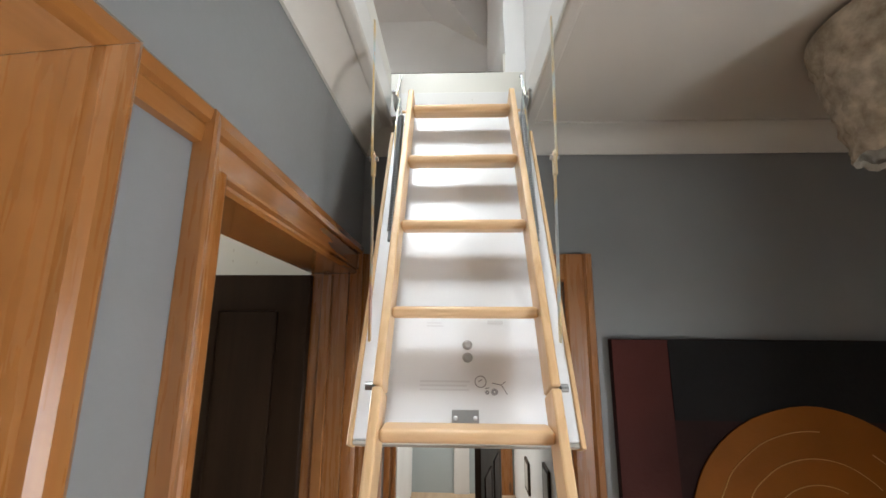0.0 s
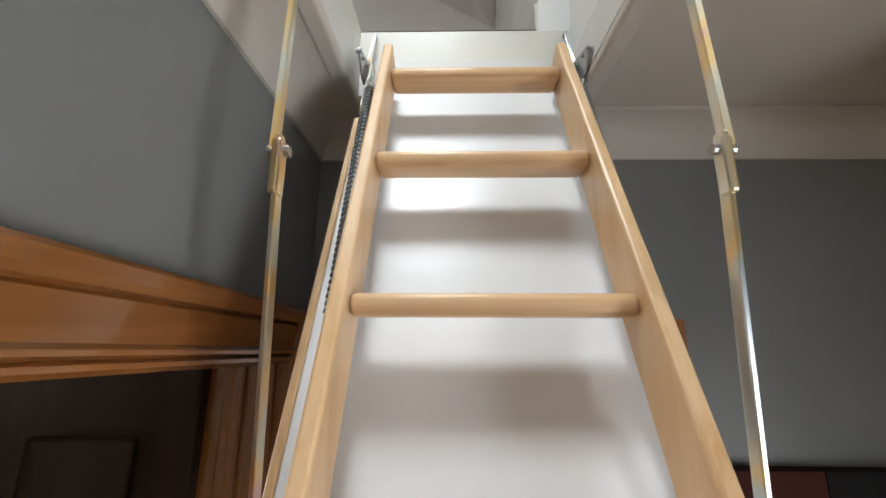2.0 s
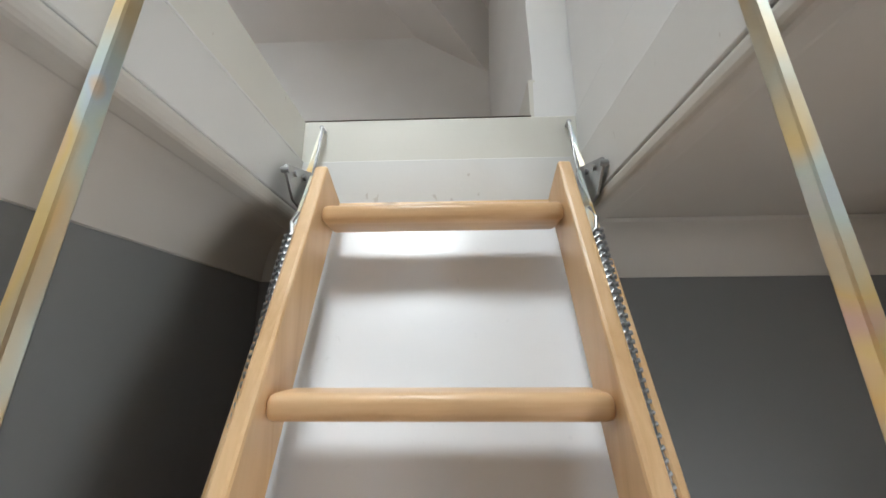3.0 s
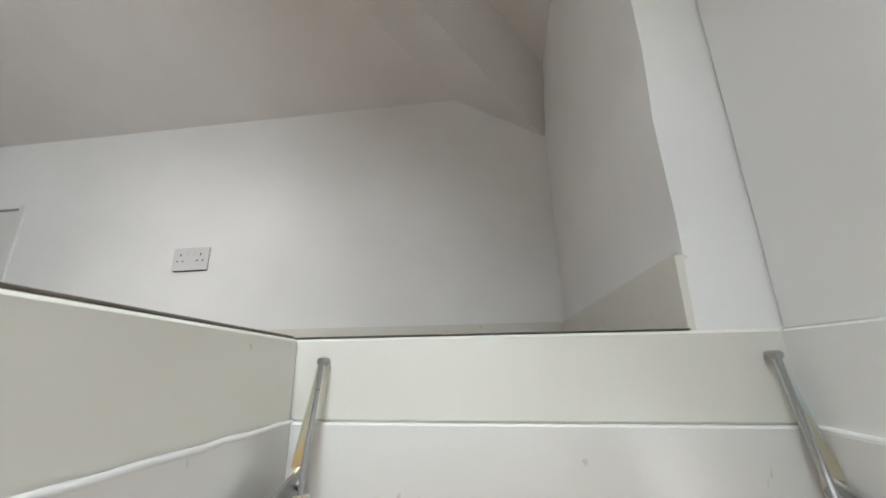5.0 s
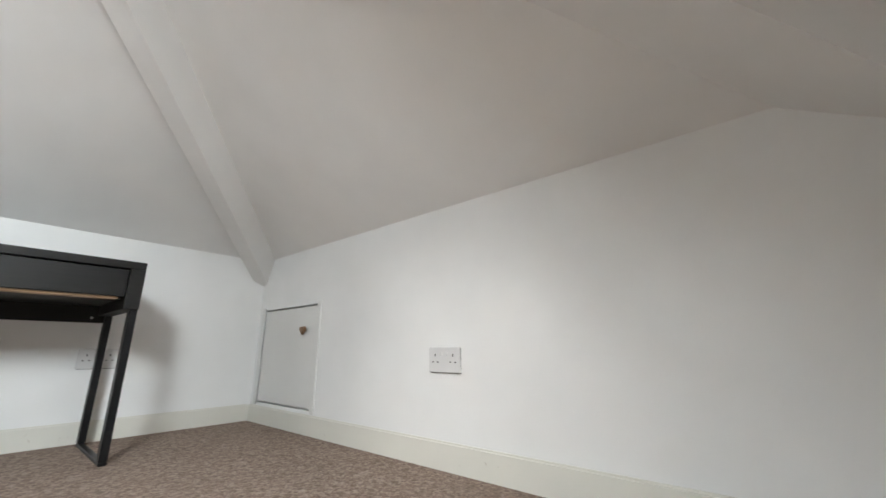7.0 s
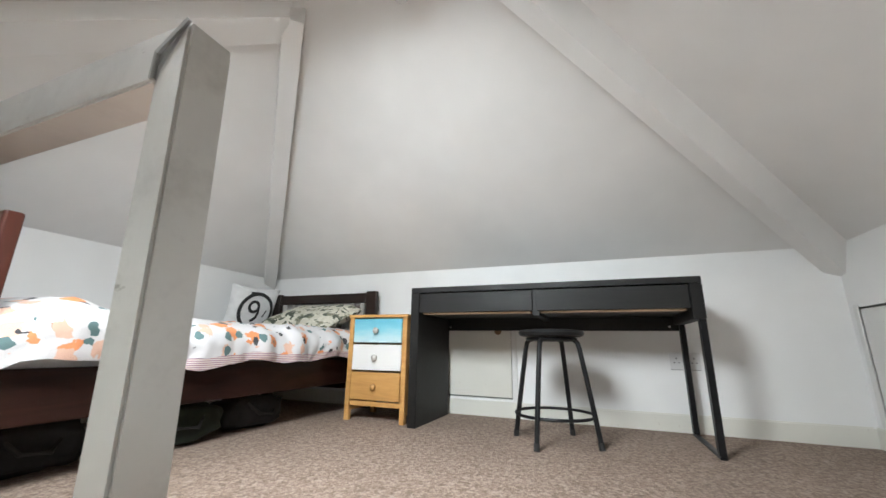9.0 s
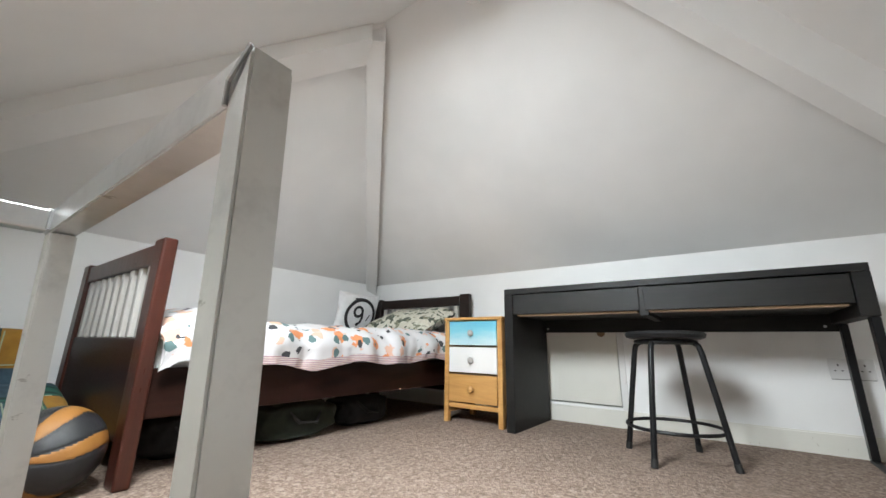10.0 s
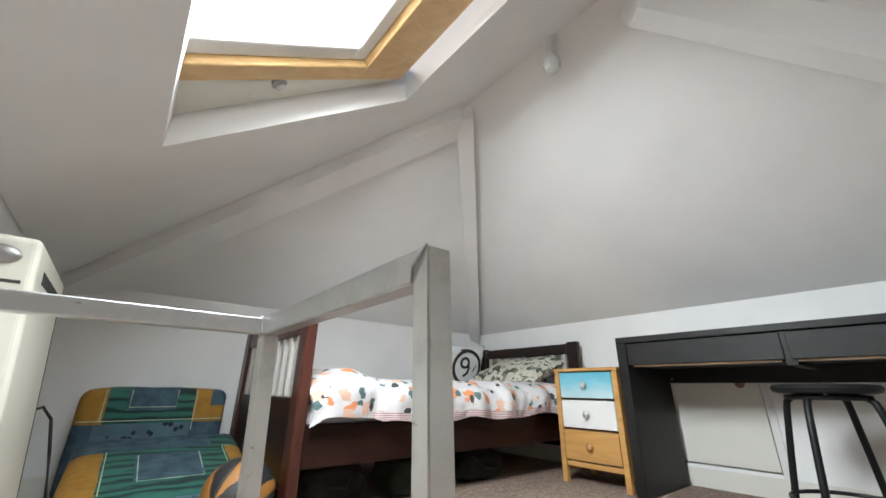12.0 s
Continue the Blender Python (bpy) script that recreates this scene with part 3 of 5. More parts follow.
# ---- hall below: walls, openings, ceiling ----
HX_L, HX_R, HY_N, HY_S = 0.285, 2.75, 0.115, -2.6
CY0, CY1, CX0, CX1 = HY_N + 0.12, 3.2, 0.17, 1.29
D1, D2, D3 = (-1.90, -1.092, HF, 1.90), (-0.792, -0.03, HF, 1.90), (0.40, 1.055, HF, 1.842)
structure("floor_2", slab(2, HF - 0.1, HF, (-1.75, HX_R + 0.1), (HY_S - 0.1, HY_N + 0.12)), LINO, "unseen wooden hall floor, kept pale to bounce light upward", "floor")
structure("floor_3", slab(2, HF - 0.1, HF, (-1.75, CX1 + 0.1), (HY_N + 0.12, CY1 + 0.1)), LINO, "pale wooden corridor floor", "floor")
structure("wall_hall_west", slab(0, HX_L - 0.13, HX_L, (HY_S, HY_N), (HF, HC + 0.09), [D1, D2]), GREY, "grey painted hall wall with two doorways", "wall")
structure("wall_hall_north", slab(1, HY_N, HY_N + 0.12, (HX_L - 0.13, HX_R + 0.1), (HF, HC + 0.09), [D3]), GREY, "grey painted hall wall with a doorway and a painting", "wall")
structure("wall_hall_east", slab(0, HX_R, HX_R + 0.1, (-1.6, HY_N), (HF, HC + 0.09)), GREY, "grey painted hall wall", "wall")
# unseen thick wall and stub, added to shape the hall fill light
structure("wall_hall_fill", slab(0, 2.35, 2.65, (HY_S, -1.6), (HF, HC + 0.09), [(-2.5, -1.68, 0.05, 1.55)]), GREY, "unseen grey painted hall wall, added to hold the fill window", "wall")
structure("wall_hall_added_stub", slab(1, -1.7, -1.6, (2.65, HX_R + 0.1), (HF, HC + 0.09)), GREY, "grey painted hall wall", "wall")
structure("wall_hall_south", slab(1, HY_S - 0.1, HY_S, (HX_L - 0.13, HX_R + 0.1), (HF, HC + 0.09)), GREY, "grey painted hall wall behind the ladder", "wall")
structure("ceiling_hall", slab(2, HC, HC + 0.078, (HX_L - 0.13, HX_R + 0.1), (HY_S - 0.1, HY_N + 0.12), [(HX0 - 0.02, HX1 + 0.02, HY0 - 0.02, HY1 + 0.02)]), HALLC, "off-white hall ceiling around the loft hatch", "ceiling")


def coving(name, a, way, inward):
    """A cove of quarter-round section where wall meets ceiling."""
    a, inward = Vector(a), Vector(inward)
    sec = [a, a + Vector((0, 0, -0.095)), a + inward * 0.008 + Vector((0, 0, -0.095))]
    for k in range(1, 8):
        g = radians(90 * k / 8)
        sec.append(a + inward * (0.095 - 0.087 * math.cos(g)) + Vector((0, 0, -0.095 + 0.087 * math.sin(g))))
    sec += [a + inward * 0.095 + Vector((0, 0, -0.008)), a + inward * 0.095]
    smooth(structure(name, prism(sec, way), HALLC, "off-white plaster coving along the hall ceiling", "coving"), 30)


coving("trim_cove_1", (HX_L, HY_S, HC - 0.001), (0, HY_N - HY_S, 0), (1, 0, 0))
coving("trim_cove_2", (HX_L + 0.004, HY_N, HC - 0.0015), (HX_R - HX_L, 0, 0), (0, -1, 0))
for nm, a, b in (("trim_bead_1", (HX0 - 0.034, HY0 - 0.03, HC - 0.014), (HX0 + 0.006, HY1 + 0.03, HC + 0.012)), ("trim_bead_2", (HX1 - 0.006, HY0 - 0.03, HC - 0.014), (HX1 + 0.034, HY1 + 0.03, HC + 0.012))):
    structure(nm, box(a, b, 0.009, 3), HALLC, "rounded off-white bead under the hatch opening", "moulding")


def moulded(profile, a, along, out, flat):
    """A moulding: (across, proud) pairs carried along a vector."""
    a, out, flat = Vector(a), Vector(out), Vector(flat)
    return prism([a + flat * u + out * w for u, w in profile], along)


ARCH = [(0, 0), (0, 0.020), (0.006, 0.026), (0.012, 0.026), (0.018, 0.018), (0.046, 0.018), (0.052, 0.026), (0.062, 0.028), (0.067, 0.022), (0.067, 0)]
WIDE = [(0, 0), (0, 0.018), (0.010, 0.024), (0.070, 0.022), (0.080, 0.030), (0.100, 0.032), (0.105, 0.024), (0.105, 0)]
HEADP = [(0, 0), (0, 0.016), (0.010, 0.024), (0.018, 0.022), (0.026, 0.030), (0.034, 0.024), (0.040, 0.016), (0.105, 0.016), (0.112, 0.026), (0.125, 0.034), (0.150, 0.036), (0.152, 0)]


def doorway(name, label, axis, plane, u0, u1, top, depth, sign, leg=ARCH, head=HEADP):
    """A lining of an opening with moulded legs and head; axis 0: in a wall that faces x, 1: y."""
    d = thing(name, (plane, (u0 + u1) / 2, HF) if axis == 0 else ((u0 + u1) / 2, plane, HF), label, "door frame")
    d["kind"] = "structure"

    def P(u, w, z):
        return Vector((plane + sign * w, u, z)) if axis == 0 else Vector((u, plane + sign * w, z))
    uu, oo = P(1, 0, 0) - P(0, 0, 0), P(0, 1, 0) - P(0, 0, 0)
    h = top - HF
    tall = h + head[-1][0]
    part("architrave_leg", moulded(leg, P(u0 - 0.004, 0.0012, HF), (0, 0, tall), oo, -uu), OAK, d)
    part("architrave_leg", moulded(leg, P(u1 + 0.004, 0.0012, HF), (0, 0, tall), oo, uu), OAK, d)
    part("architrave_head", moulded(head, P(u0 - 0.0035, 0.0012, top), uu * (u1 - u0 + 0.007), oo, Vector((0, 0, 1))), OAKY if axis == 0 else OAK, d)
    for u, s in ((u0, 1), (u1, -1)):
        lo, hi = P(u, 0.002, HF), P(u + s * 0.02, -depth, top)
        part("jamb", box([min(x) for x in zip(lo, hi)], [max(x) for x in zip(lo, hi)]), OAK, d)
    lo, hi = P(u0 + 0.02, 0.002, top - 0.02), P(u1 - 0.02, -depth, top)
    part("lintel_lining", box([min(x) for x in zip(lo, hi)], [max(x) for x in zip(lo, hi)]), OAKY, d)
    for u, s in ((u0 + 0.02, 1), (u1 - 0.02, -1)):
        lo, hi = P(u, -0.05, HF), P(u + s * 0.014, -0.09, top - 0.02)
        part("door_stop", box([min(x) for x in zip(lo, hi)], [max(x) for x in zip(lo, hi)], 0.003, 1), OAK, d)
    return d


def loft(a, b):
    """A solid between two rings of as many corners."""
    bm = bmesh.new()
    va, vb = [bm.verts.new(p) for p in a], [bm.verts.new(p) for p in b]
    n = len(va)
    for k in range(n):
        bm.faces.new((va[k], va[(k + 1) % n], vb[(k + 1) % n], vb[k]))
    bm.faces.new(va)
    bm.faces.new(vb)
    bmesh.ops.recalc_face_normals(bm, faces=bm.faces[:])
    return bm


CASING = [(0, 0), (0, 0.014), (0.05, 0.022), (0.10, 0.023), (0.13, 0.017), (0.17, 0.026), (0.22, 0.027), (0.27, 0.019), (0.66, 0.019), (0.70, 0.014), (0.73, 0.024), (0.80, 0.031), (0.94, 0.032), (0.99, 0.028), (1, 0)]
FLATC = [(0, 0), (0, 0.016), (0.03, 0.019), (0.62, 0.020), (0.65, 0.015), (0.69, 0.024), (0.78, 0.030), (0.93, 0.031), (0.99, 0.027), (1, 0)]


def mitred_frame(name, label, y0, y1, leg_w, head_h, z0, z1, profile, depth=0.13):
    """A cased opening in the west wall with mitred corners; its head runs from z0 to z1 with a slight fall."""
    d = thing(name, (HX_L, (y0 + y1) / 2, HF), label, "door frame")
    d["kind"] = "structure"
    face = HX_L + 0.0012

    def corner(y, way, z):
        return [Vector((face + p, y - way * f * leg_w, z + f * head_h)) for f, p in profile]
    for y, way, z in ((y0, 1, z0), (y1, -1, z1)):
        low = [Vector((face + p, y - way * f * leg_w, HF)) for f, p in profile]
        smooth(part("architrave_leg", loft(low, [v - Vector((0, 0, 0.0006)) for v in corner(y, way, z)]), OAK, d), 24)
        lo, hi = sorted((y, y + way * 0.018))
        part("jamb", loft([(HX_L + 0.001, lo, HF), (HX_L + 0.001, hi, HF), (HX_L - depth, hi, HF), (HX_L - depth, lo, HF)],
                          [(HX_L + 0.001, lo, z - 0.0004), (HX_L + 0.001, hi, z - 0.0004), (HX_L - depth, hi, z - 0.0004), (HX_L - depth, lo, z - 0.0004)]), OAK, d)
        lo, hi = sorted((y + way * 0.0185, y + way * 0.031))
        part("door_stop", box((HX_L - 0.085, lo, HF), (HX_L - 0.05, hi, z - 0.004), 0.003, 1), OAK, d)
    smooth(part("architrave_head", loft(corner(y0, 1, z0), corner(y1, -1, z1)), OAKY, d), 24)
    part("lintel_lining", loft([(HX_L + 0.001, y0 + 0.0004, z0), (HX_L + 0.001, y0 + 0.0004, 1.9), (HX_L - depth, y0 + 0.0004, 1.9), (HX_L - depth, y0 + 0.0004, z0)],
                               [(HX_L + 0.001, y1 - 0.0004, z1), (HX_L + 0.001, y1 - 0.0004, 1.9), (HX_L - depth, y1 - 0.0004, 1.9), (HX_L - depth, y1 - 0.0004, z1)]), OAKY, d)
    return d


mitred_frame("door_frame_2", "varnished pine door frame with mitred moulded casing", D2[0] - 0.003, D2[1], 0.054, 0.108, 1.888, 1.855, CASING)
mitred_frame("door_frame_1", "varnished pine door frame with wide mitred casing", D1[0], D1[1], 0.117, 0.108, 1.88, 1.892, FLATC)
STRIP = [(0, 1.943), (0.013, 1.944), (0.017, 1.968), (0.015, 1.973), (0.023, 1.977), (0.027, 1.992), (0.024, 1.997), (0, 1.997)]
structure("trim_rail", loft([(HX_L + 0.0012 + p, D1[1] + 0.1175, z) for p, z in STRIP], [(HX_L + 0.0012 + p, D2[0] - 0.0578, z) for p, z in STRIP]), OAKY, "varnished pine strip between two door heads", "picture rail")
doorway("door_frame_3", "varnished pine frame of the corridor opening", 1, HY_N, D3[0], D3[1], 1.842, 0.125, -1, WIDE, WIDE)


def panelled_leaf(name, label, m, w, h, mat, knob, side=-1, knob_z=0.98):
    """A door leaf with four raised panels."""
    d = thing(name, m.translation, label, "door")
    d["kind"] = "structure"
    part("leaf", slanted(m, (0, -0.02, 0), (w, 0.02, h), 0.003, 1), mat, d)
    for face in (-1, 1):
        for x0, x1, z0, z1 in ((0.1, w / 2 - 0.05, 0.2, 0.85), (w / 2 + 0.05, w - 0.1, 0.2, 0.85), (0.1, w / 2 - 0.05, 1.05, h - 0.12), (w / 2 + 0.05, w - 0.1, 1.05, h - 0.12)):
            y0, y1 = sorted((face * 0.0205, face * 0.025))
            bm = slanted(m, (x0, y0, z0), (x1, y1, z1), 0.007, 2)
            part("raised_panel", bm, mat, d)
    bm = lathe([(0.012, 0), (0.012, 0.03), (0.027, 0.045), (0.027, 0.06), (0.012, 0.07)], (0, 0, 0), 18)
    bm.transform(m @ pose(w - 0.07, side * 0.02, knob_z, -90 * side))
    smooth(part("knob", bm, knob, d, "round brass knob"))
    return d


panelled_leaf("door_2", "dark brown panelled door standing open into a room", pose(HX_L - 0.12, -0.055, HF + 0.005, 0, 0, 180), 0.70, 1.842 - HF, DARKW, GOLD)
panelled_leaf("door_1", "varnished pine panelled door in its frame", pose(HX_L - 0.045, D1[0] + 0.022, HF + 0.005, 0, 0, 90), 0.762, 1.82 - HF, OAK, GOLD)

# added window behind the walk, never in view, housing the hall fill lamp
hw = thing("added_hall_window", (2.49, -2.09, 0.05), "unseen white-framed window with one tall pane, added for the hall fill lamp", "window")
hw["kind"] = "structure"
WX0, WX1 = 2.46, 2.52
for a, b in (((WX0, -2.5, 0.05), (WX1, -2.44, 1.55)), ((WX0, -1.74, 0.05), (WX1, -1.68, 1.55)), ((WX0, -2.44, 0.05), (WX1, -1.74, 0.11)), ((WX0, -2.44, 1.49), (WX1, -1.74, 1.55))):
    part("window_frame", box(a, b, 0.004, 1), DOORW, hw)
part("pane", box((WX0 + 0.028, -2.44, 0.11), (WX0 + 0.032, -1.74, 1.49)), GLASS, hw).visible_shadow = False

# corridor beyond the far doorway
structure("wall_corridor_west", slab(0, CX0 - 0.1, CX0, (CY0, CY1), (HF, 2.5)), WHITE, "white corridor wall", "wall")
structure("wall_corridor_east", slab(0, CX1, CX1 + 0.1, (CY0, CY1), (HF, 2.5)), WHITE, "white corridor wall with small pictures", "wall")
structure("wall_corridor_north", slab(1, CY1, CY1 + 0.1, (CX0 - 0.1, CX1 + 0.1), (HF, 2.5)), PALEBLUE, "pale blue-grey end wall of the corridor", "wall")
structure("ceiling_corridor", slab(2, 2.5 - 0.05, 2.5, (CX0, CX1), (CY0, CY1)), WHITE, "white corridor ceiling", "ceiling")
# room behind the dark door
structure("wall_bedroom_north", slab(1, 0.24, 0.3, (-1.7, HX_L - 0.13), (HF, 2.45)), CREAM, "cream wall of the room behind the dark door", "wall")
structure("wall_bedroom_west", slab(0, -1.75, -1.7, (-2.2, 0.3), (HF, 2.45)), CREAM, "cream wall of the room behind the dark door", "wall")
structure("wall_bedroom_south", slab(1, -2.2, -2.1, (-1.7, HX_L - 0.13), (HF, 2.45)), CREAM, "cream wall of the room behind the dark door", "wall")
structure("ceiling_bedroom", slab(2, 2.38, 2.45, (-1.75, HX_L - 0.13), (-2.2, 0.3)), CREAM, "cream ceiling of the room behind the dark door", "ceiling")

# ---- loft ladder ----
LEAN = 0.4545                                   # forward run for each metre of height
LA = math.degrees(math.atan(LEAN))
L0 = Vector((0.674, -0.177, 2.412))             # front of the top rung
LM = Matrix.Translation(L0) @ pose(0, 0, 0, -LA)  # x across, y away from the climber, z up along the ladder
STEP = 0.2497
ladder = thing("loft_ladder", (0.674, L0.y - LEAN * (L0.z - HF), HF), "folding pine loft ladder with zinc brackets, hung from the hatch", "ladder")
for s in (-1, 1):
    x0, x1 = sorted((s * 0.162, s * 0.181))
    bm = slanted(LM, (x0, -0.012, -0.922), (x1, 0.062, 0.066), 0.004)
    part("stringer", bm, PINE, ladder)
    part("lower_stringer", slanted(LM, (x0, -0.012, -2.81), (x1, 0.062, -0.925), 0.004), PINE, ladder)
    part("rubber_foot", slanted(LM, (x0 - 0.003, -0.015, -2.815), (x1 + 0.003, 0.071, -2.77), 0.004), RUBBER, ladder, "black rubber foot")
    bm = slanted(LM, (s * 0.1828 - 0.0015, 0.004, -0.985), (s * 0.1828 + 0.0015, 0.034, -0.86), 0.001, 1)
    hinge = part("folding_hinge", bm, BRASS, ladder, "zinc folding hinge")
    a = LM @ Vector((s * 0.182, 0.0, -0.922))
    bm = rod(a, a + Vector((s * 0.014, 0, 0)), 0.008, 12)
    part("bolt", bm, STEEL, hinge, "steel bolt")
for k in range(10):
    z = -k * STEP
    bm = box((-0.162, 0.0, -0.026), (0.162, 0.056, 0.0), 0.009, 4)
    bm.transform(Matrix.Translation(LM @ Vector((0, 0, z))) @ pose(0, 0, 0))
    smooth(part("rung", bm, PINEX, ladder))
for s in (-1, 1):
    # folding arm from the panel to the hatch side, in two flat bars
    x = 0.674 + s * 0.222
    low, mid, top = Vector((x, -0.425, 1.66)), Vector((x, -0.455, 2.10)), Vector((0.674 + s * 0.241, -0.405, 2.52))
    for p, q, off in ((low, mid, 0.0), (mid, top, s * 0.004)):
        d = (q - p)
        turn = d.to_track_quat('Z', 'X').to_matrix().to_4x4()
        m = Matrix.Translation(p + Vector((off, 0, 0))) @ turn
        bm = slanted(m, (-0.008, -0.008, -0.01), (0.008, 0.008, d.length + 0.01), 0.002, 1)
        for v in bm.verts:
            v.co.x = (v.co.x - (p.x + (q.x - p.x) * (v.co.z - p.z) / (q.z - p.z))) * 0.3 + p.x + off + (q.x - p.x) * (v.co.z - p.z) / (q.z - p.z)
        part("stay_arm", bm, BRASS, ladder, "flat zinc stay arm")
    bm = box((mid.x - 0.005, mid.y - 0.009, mid.z - 0.055), (mid.x + 0.005, mid.y + 0.009, mid.z + 0.004), 0.003)
    sleeve = part("stay_sleeve", bm, BRASS, ladder, "zinc sleeve where the stay folds")
    part("rivet", rod(mid + Vector((-0.011, 0, -0.008)), mid + Vector((0.011, 0, -0.008)), 0.006, 10), STEEL, sleeve)
    # hinge plate at the head of the hatch and the thin rod beside it
    hx = 0.674 + s * 0.238
    bm = prism([(hx - 0.002, y, z) for y, z in ((-0.134, 2.486), (-0.130, 2.496), (-0.035, 2.526), (-0.024, 2.514), (-0.074, 2.446), (-0.098, 2.450))], (0.004, 0, 0))
    plate = part("hinge_plate", bm, STEEL, ladder, "grey steel hinge plate")
    for y, z in ((-0.130, 2.487), (-0.102, 2.493), (-0.068, 2.502), (-0.040, 2.511)):
        part("rivet", rod((hx - 0.006, y, z), (hx + 0.006, y, z), 0.005, 10), STEEL, plate)
    bx = 0.674 + s * 0.226
    bm = prism([(bx - 0.002, y, z) for y, z in ((-0.062, 2.508), (-0.036, 2.503), (-0.098, 2.34), (-0.140, 2.27), (-0.134, 2.36))], (0.004, 0, 0))
    part("link_bar", bm, BRASS, ladder, "yellow zinc link bar")
    part("lift_rod", tube([(0.674 + s * 0.2305, -0.018, 2.628), (0.674 + s * 0.232, -0.026, 2.575), (0.674 + s * 0.231, -0.040, 2.53), (0.674 + s * 0.215, -0.085, 2.44), (0.674 + s * 0.198, -0.125, 2.36)], 0.0028, 8), STEEL, ladder)
    smooth(part("twisted_bar", loft([(0.674 + s * 0.2365, -0.012, 2.622), (0.674 + s * 0.2295, -0.012, 2.622), (0.674 + s * 0.2295, -0.0150, 2.622), (0.674 + s * 0.2365, -0.0150, 2.622)],
                                     [(0.674 + s * 0.2465, -0.024, 2.525), (0.674 + s * 0.2385, -0.020, 2.525), (0.674 + s * 0.2385, -0.034, 2.525), (0.674 + s * 0.2465, -0.038, 2.525)]), BRASS, ladder, "flat zinc bar"))
    part("rod_end", rod((0.674 + s * 0.2315, -0.020, 2.627), (0.674 + s * 0.2315, -0.004, 2.627), 0.0042, 14), STEEL, ladder)
    # counter spring beside the stringer, its upper end in a grey sleeve
    a, b = LM @ Vector((s * 0.204, 0.030, -0.03)), LM @ Vector((s * 0.196, 0.056, -0.50))
    q = (b - a).to_track_quat('Z', 'Y')
    n = 46 * 8
    pts = [a + (b - a) * (i / n) + q @ Vector((0.0085 * math.cos(i * math.pi / 4), 0.0085 * math.sin(i * math.pi / 4), 0)) for i in range(n + 1)]
    spring = smooth(part("spring", tube(pts, 0.0026, 6), STEEL, ladder, "grey steel coil spring"))
    smooth(part("spring_rod", tube([a + (b - a) * k for k in (0.0, 0.5, 1.0, 1.06)], 0.0072, 12), GREYROD, spring, "dark grey rod inside the spring"))
    part("spring_hook", tube([a - (b - a) * 0.09, a - (b - a) * 0.05 + Vector((s * 0.006, 0, 0)), a], 0.0028, 8), STEEL, spring)

# trapdoor panel behind the ladder
S1 = Vector((0.674, -0.404, 1.642))
PM = Matrix.Translation(S1) @ pose(0, 0, 0, -math.degrees(math.atan(0.43)))
PZ0, PZ1 = -0.205, 0.878
panel = thing("hatch_door", S1 + Vector((0, 0.02, 0)), "white laminated hatch door hanging open with tan edge strips", "hatch door")
part("board", slanted(PM, (-0.236, 0.0, PZ0), (0.236, 0.034, PZ1), 0.002, 1), PANELW, panel)
for s in (-1, 1):
    x0, x1 = sorted((s * 0.2362, s * 0.247))
    part("edge_strip", slanted(PM, (x0, -0.004, PZ0 - 0.012), (x1, 0.036, PZ1 - 0.11), 0.002, 1), PINE, panel, "tan wooden edge strip")
part("edge_strip", slanted(PM, (-0.236, 0.002, PZ0 - 0.010), (0.236, 0.034, PZ0 - 0.0005), 0.002, 1), GREYK, panel, "grey bottom edge strip")
part("edge_strip", slanted(PM, (-0.236, -0.004, PZ1 + 0.001), (0.236, 0.034, PZ1 + 0.012), 0.002, 1), PINE, panel, "tan wooden edge strip")
for z in (0.0, -0.030):
    bm = lathe([(0.002, 0.004), (0.007, 0.0045), (0.009, 0.003), (0.011, 0.002), (0.012, 0)], (0, 0, 0), 20)
    bm.transform(PM @ pose(0.008, 0, z, 90))
    part("screw_cap", bm, STEEL, panel, "round grey screw cap")
latch = part("latch_plate", slanted(PM, (-0.028, -0.004, -0.178), (0.030, -0.0005, -0.145), 0.001, 1), STEEL, panel, "grey steel latch plate")
for x in (-0.02, 0.022):
    bm = lathe([(0.001, 0.003), (0.004, 0.002), (0.005, 0)], (0, 0, 0), 10)
    bm.transform(PM @ pose(x, -0.004, -0.162, 90))
    part("screw", bm, PANELW, latch)
INK = paint("grey_print", (0.34, 0.34, 0.36), 0.6)
FAINT = paint("faint_print", (0.735, 0.735, 0.755), 0.6)


def mark(m, pts, w):
    """A printed line on the panel, as a thin strip."""
    bm = bmesh.new()
    for (x0, z0), (x1, z1) in zip(pts, pts[1:]):
        d = Vector((x1 - x0, 0, z1 - z0))
        k = Vector((-d.z, 0, d.x)).normalized() * w / 2
        bm.faces.new([bm.verts.new(Vector(c)) for c in (Vector((x0, 0, z0)) + k, Vector((x1, 0, z1)) + k, Vector((x1, 0, z1)) - k, Vector((x0, 0, z0)) - k)])
    bm.transform(m @ Matrix.Translation((0, -0.0012, 0)))
    return bm


def arc(cx, cz, r, a0=0, a1=360, n=18):
    return [(cx + r * math.cos(radians(a0 + (a1 - a0) * i / n)), cz + r * math.sin(radians(a0 + (a1 - a0) * i / n))) for i in range(n + 1)]


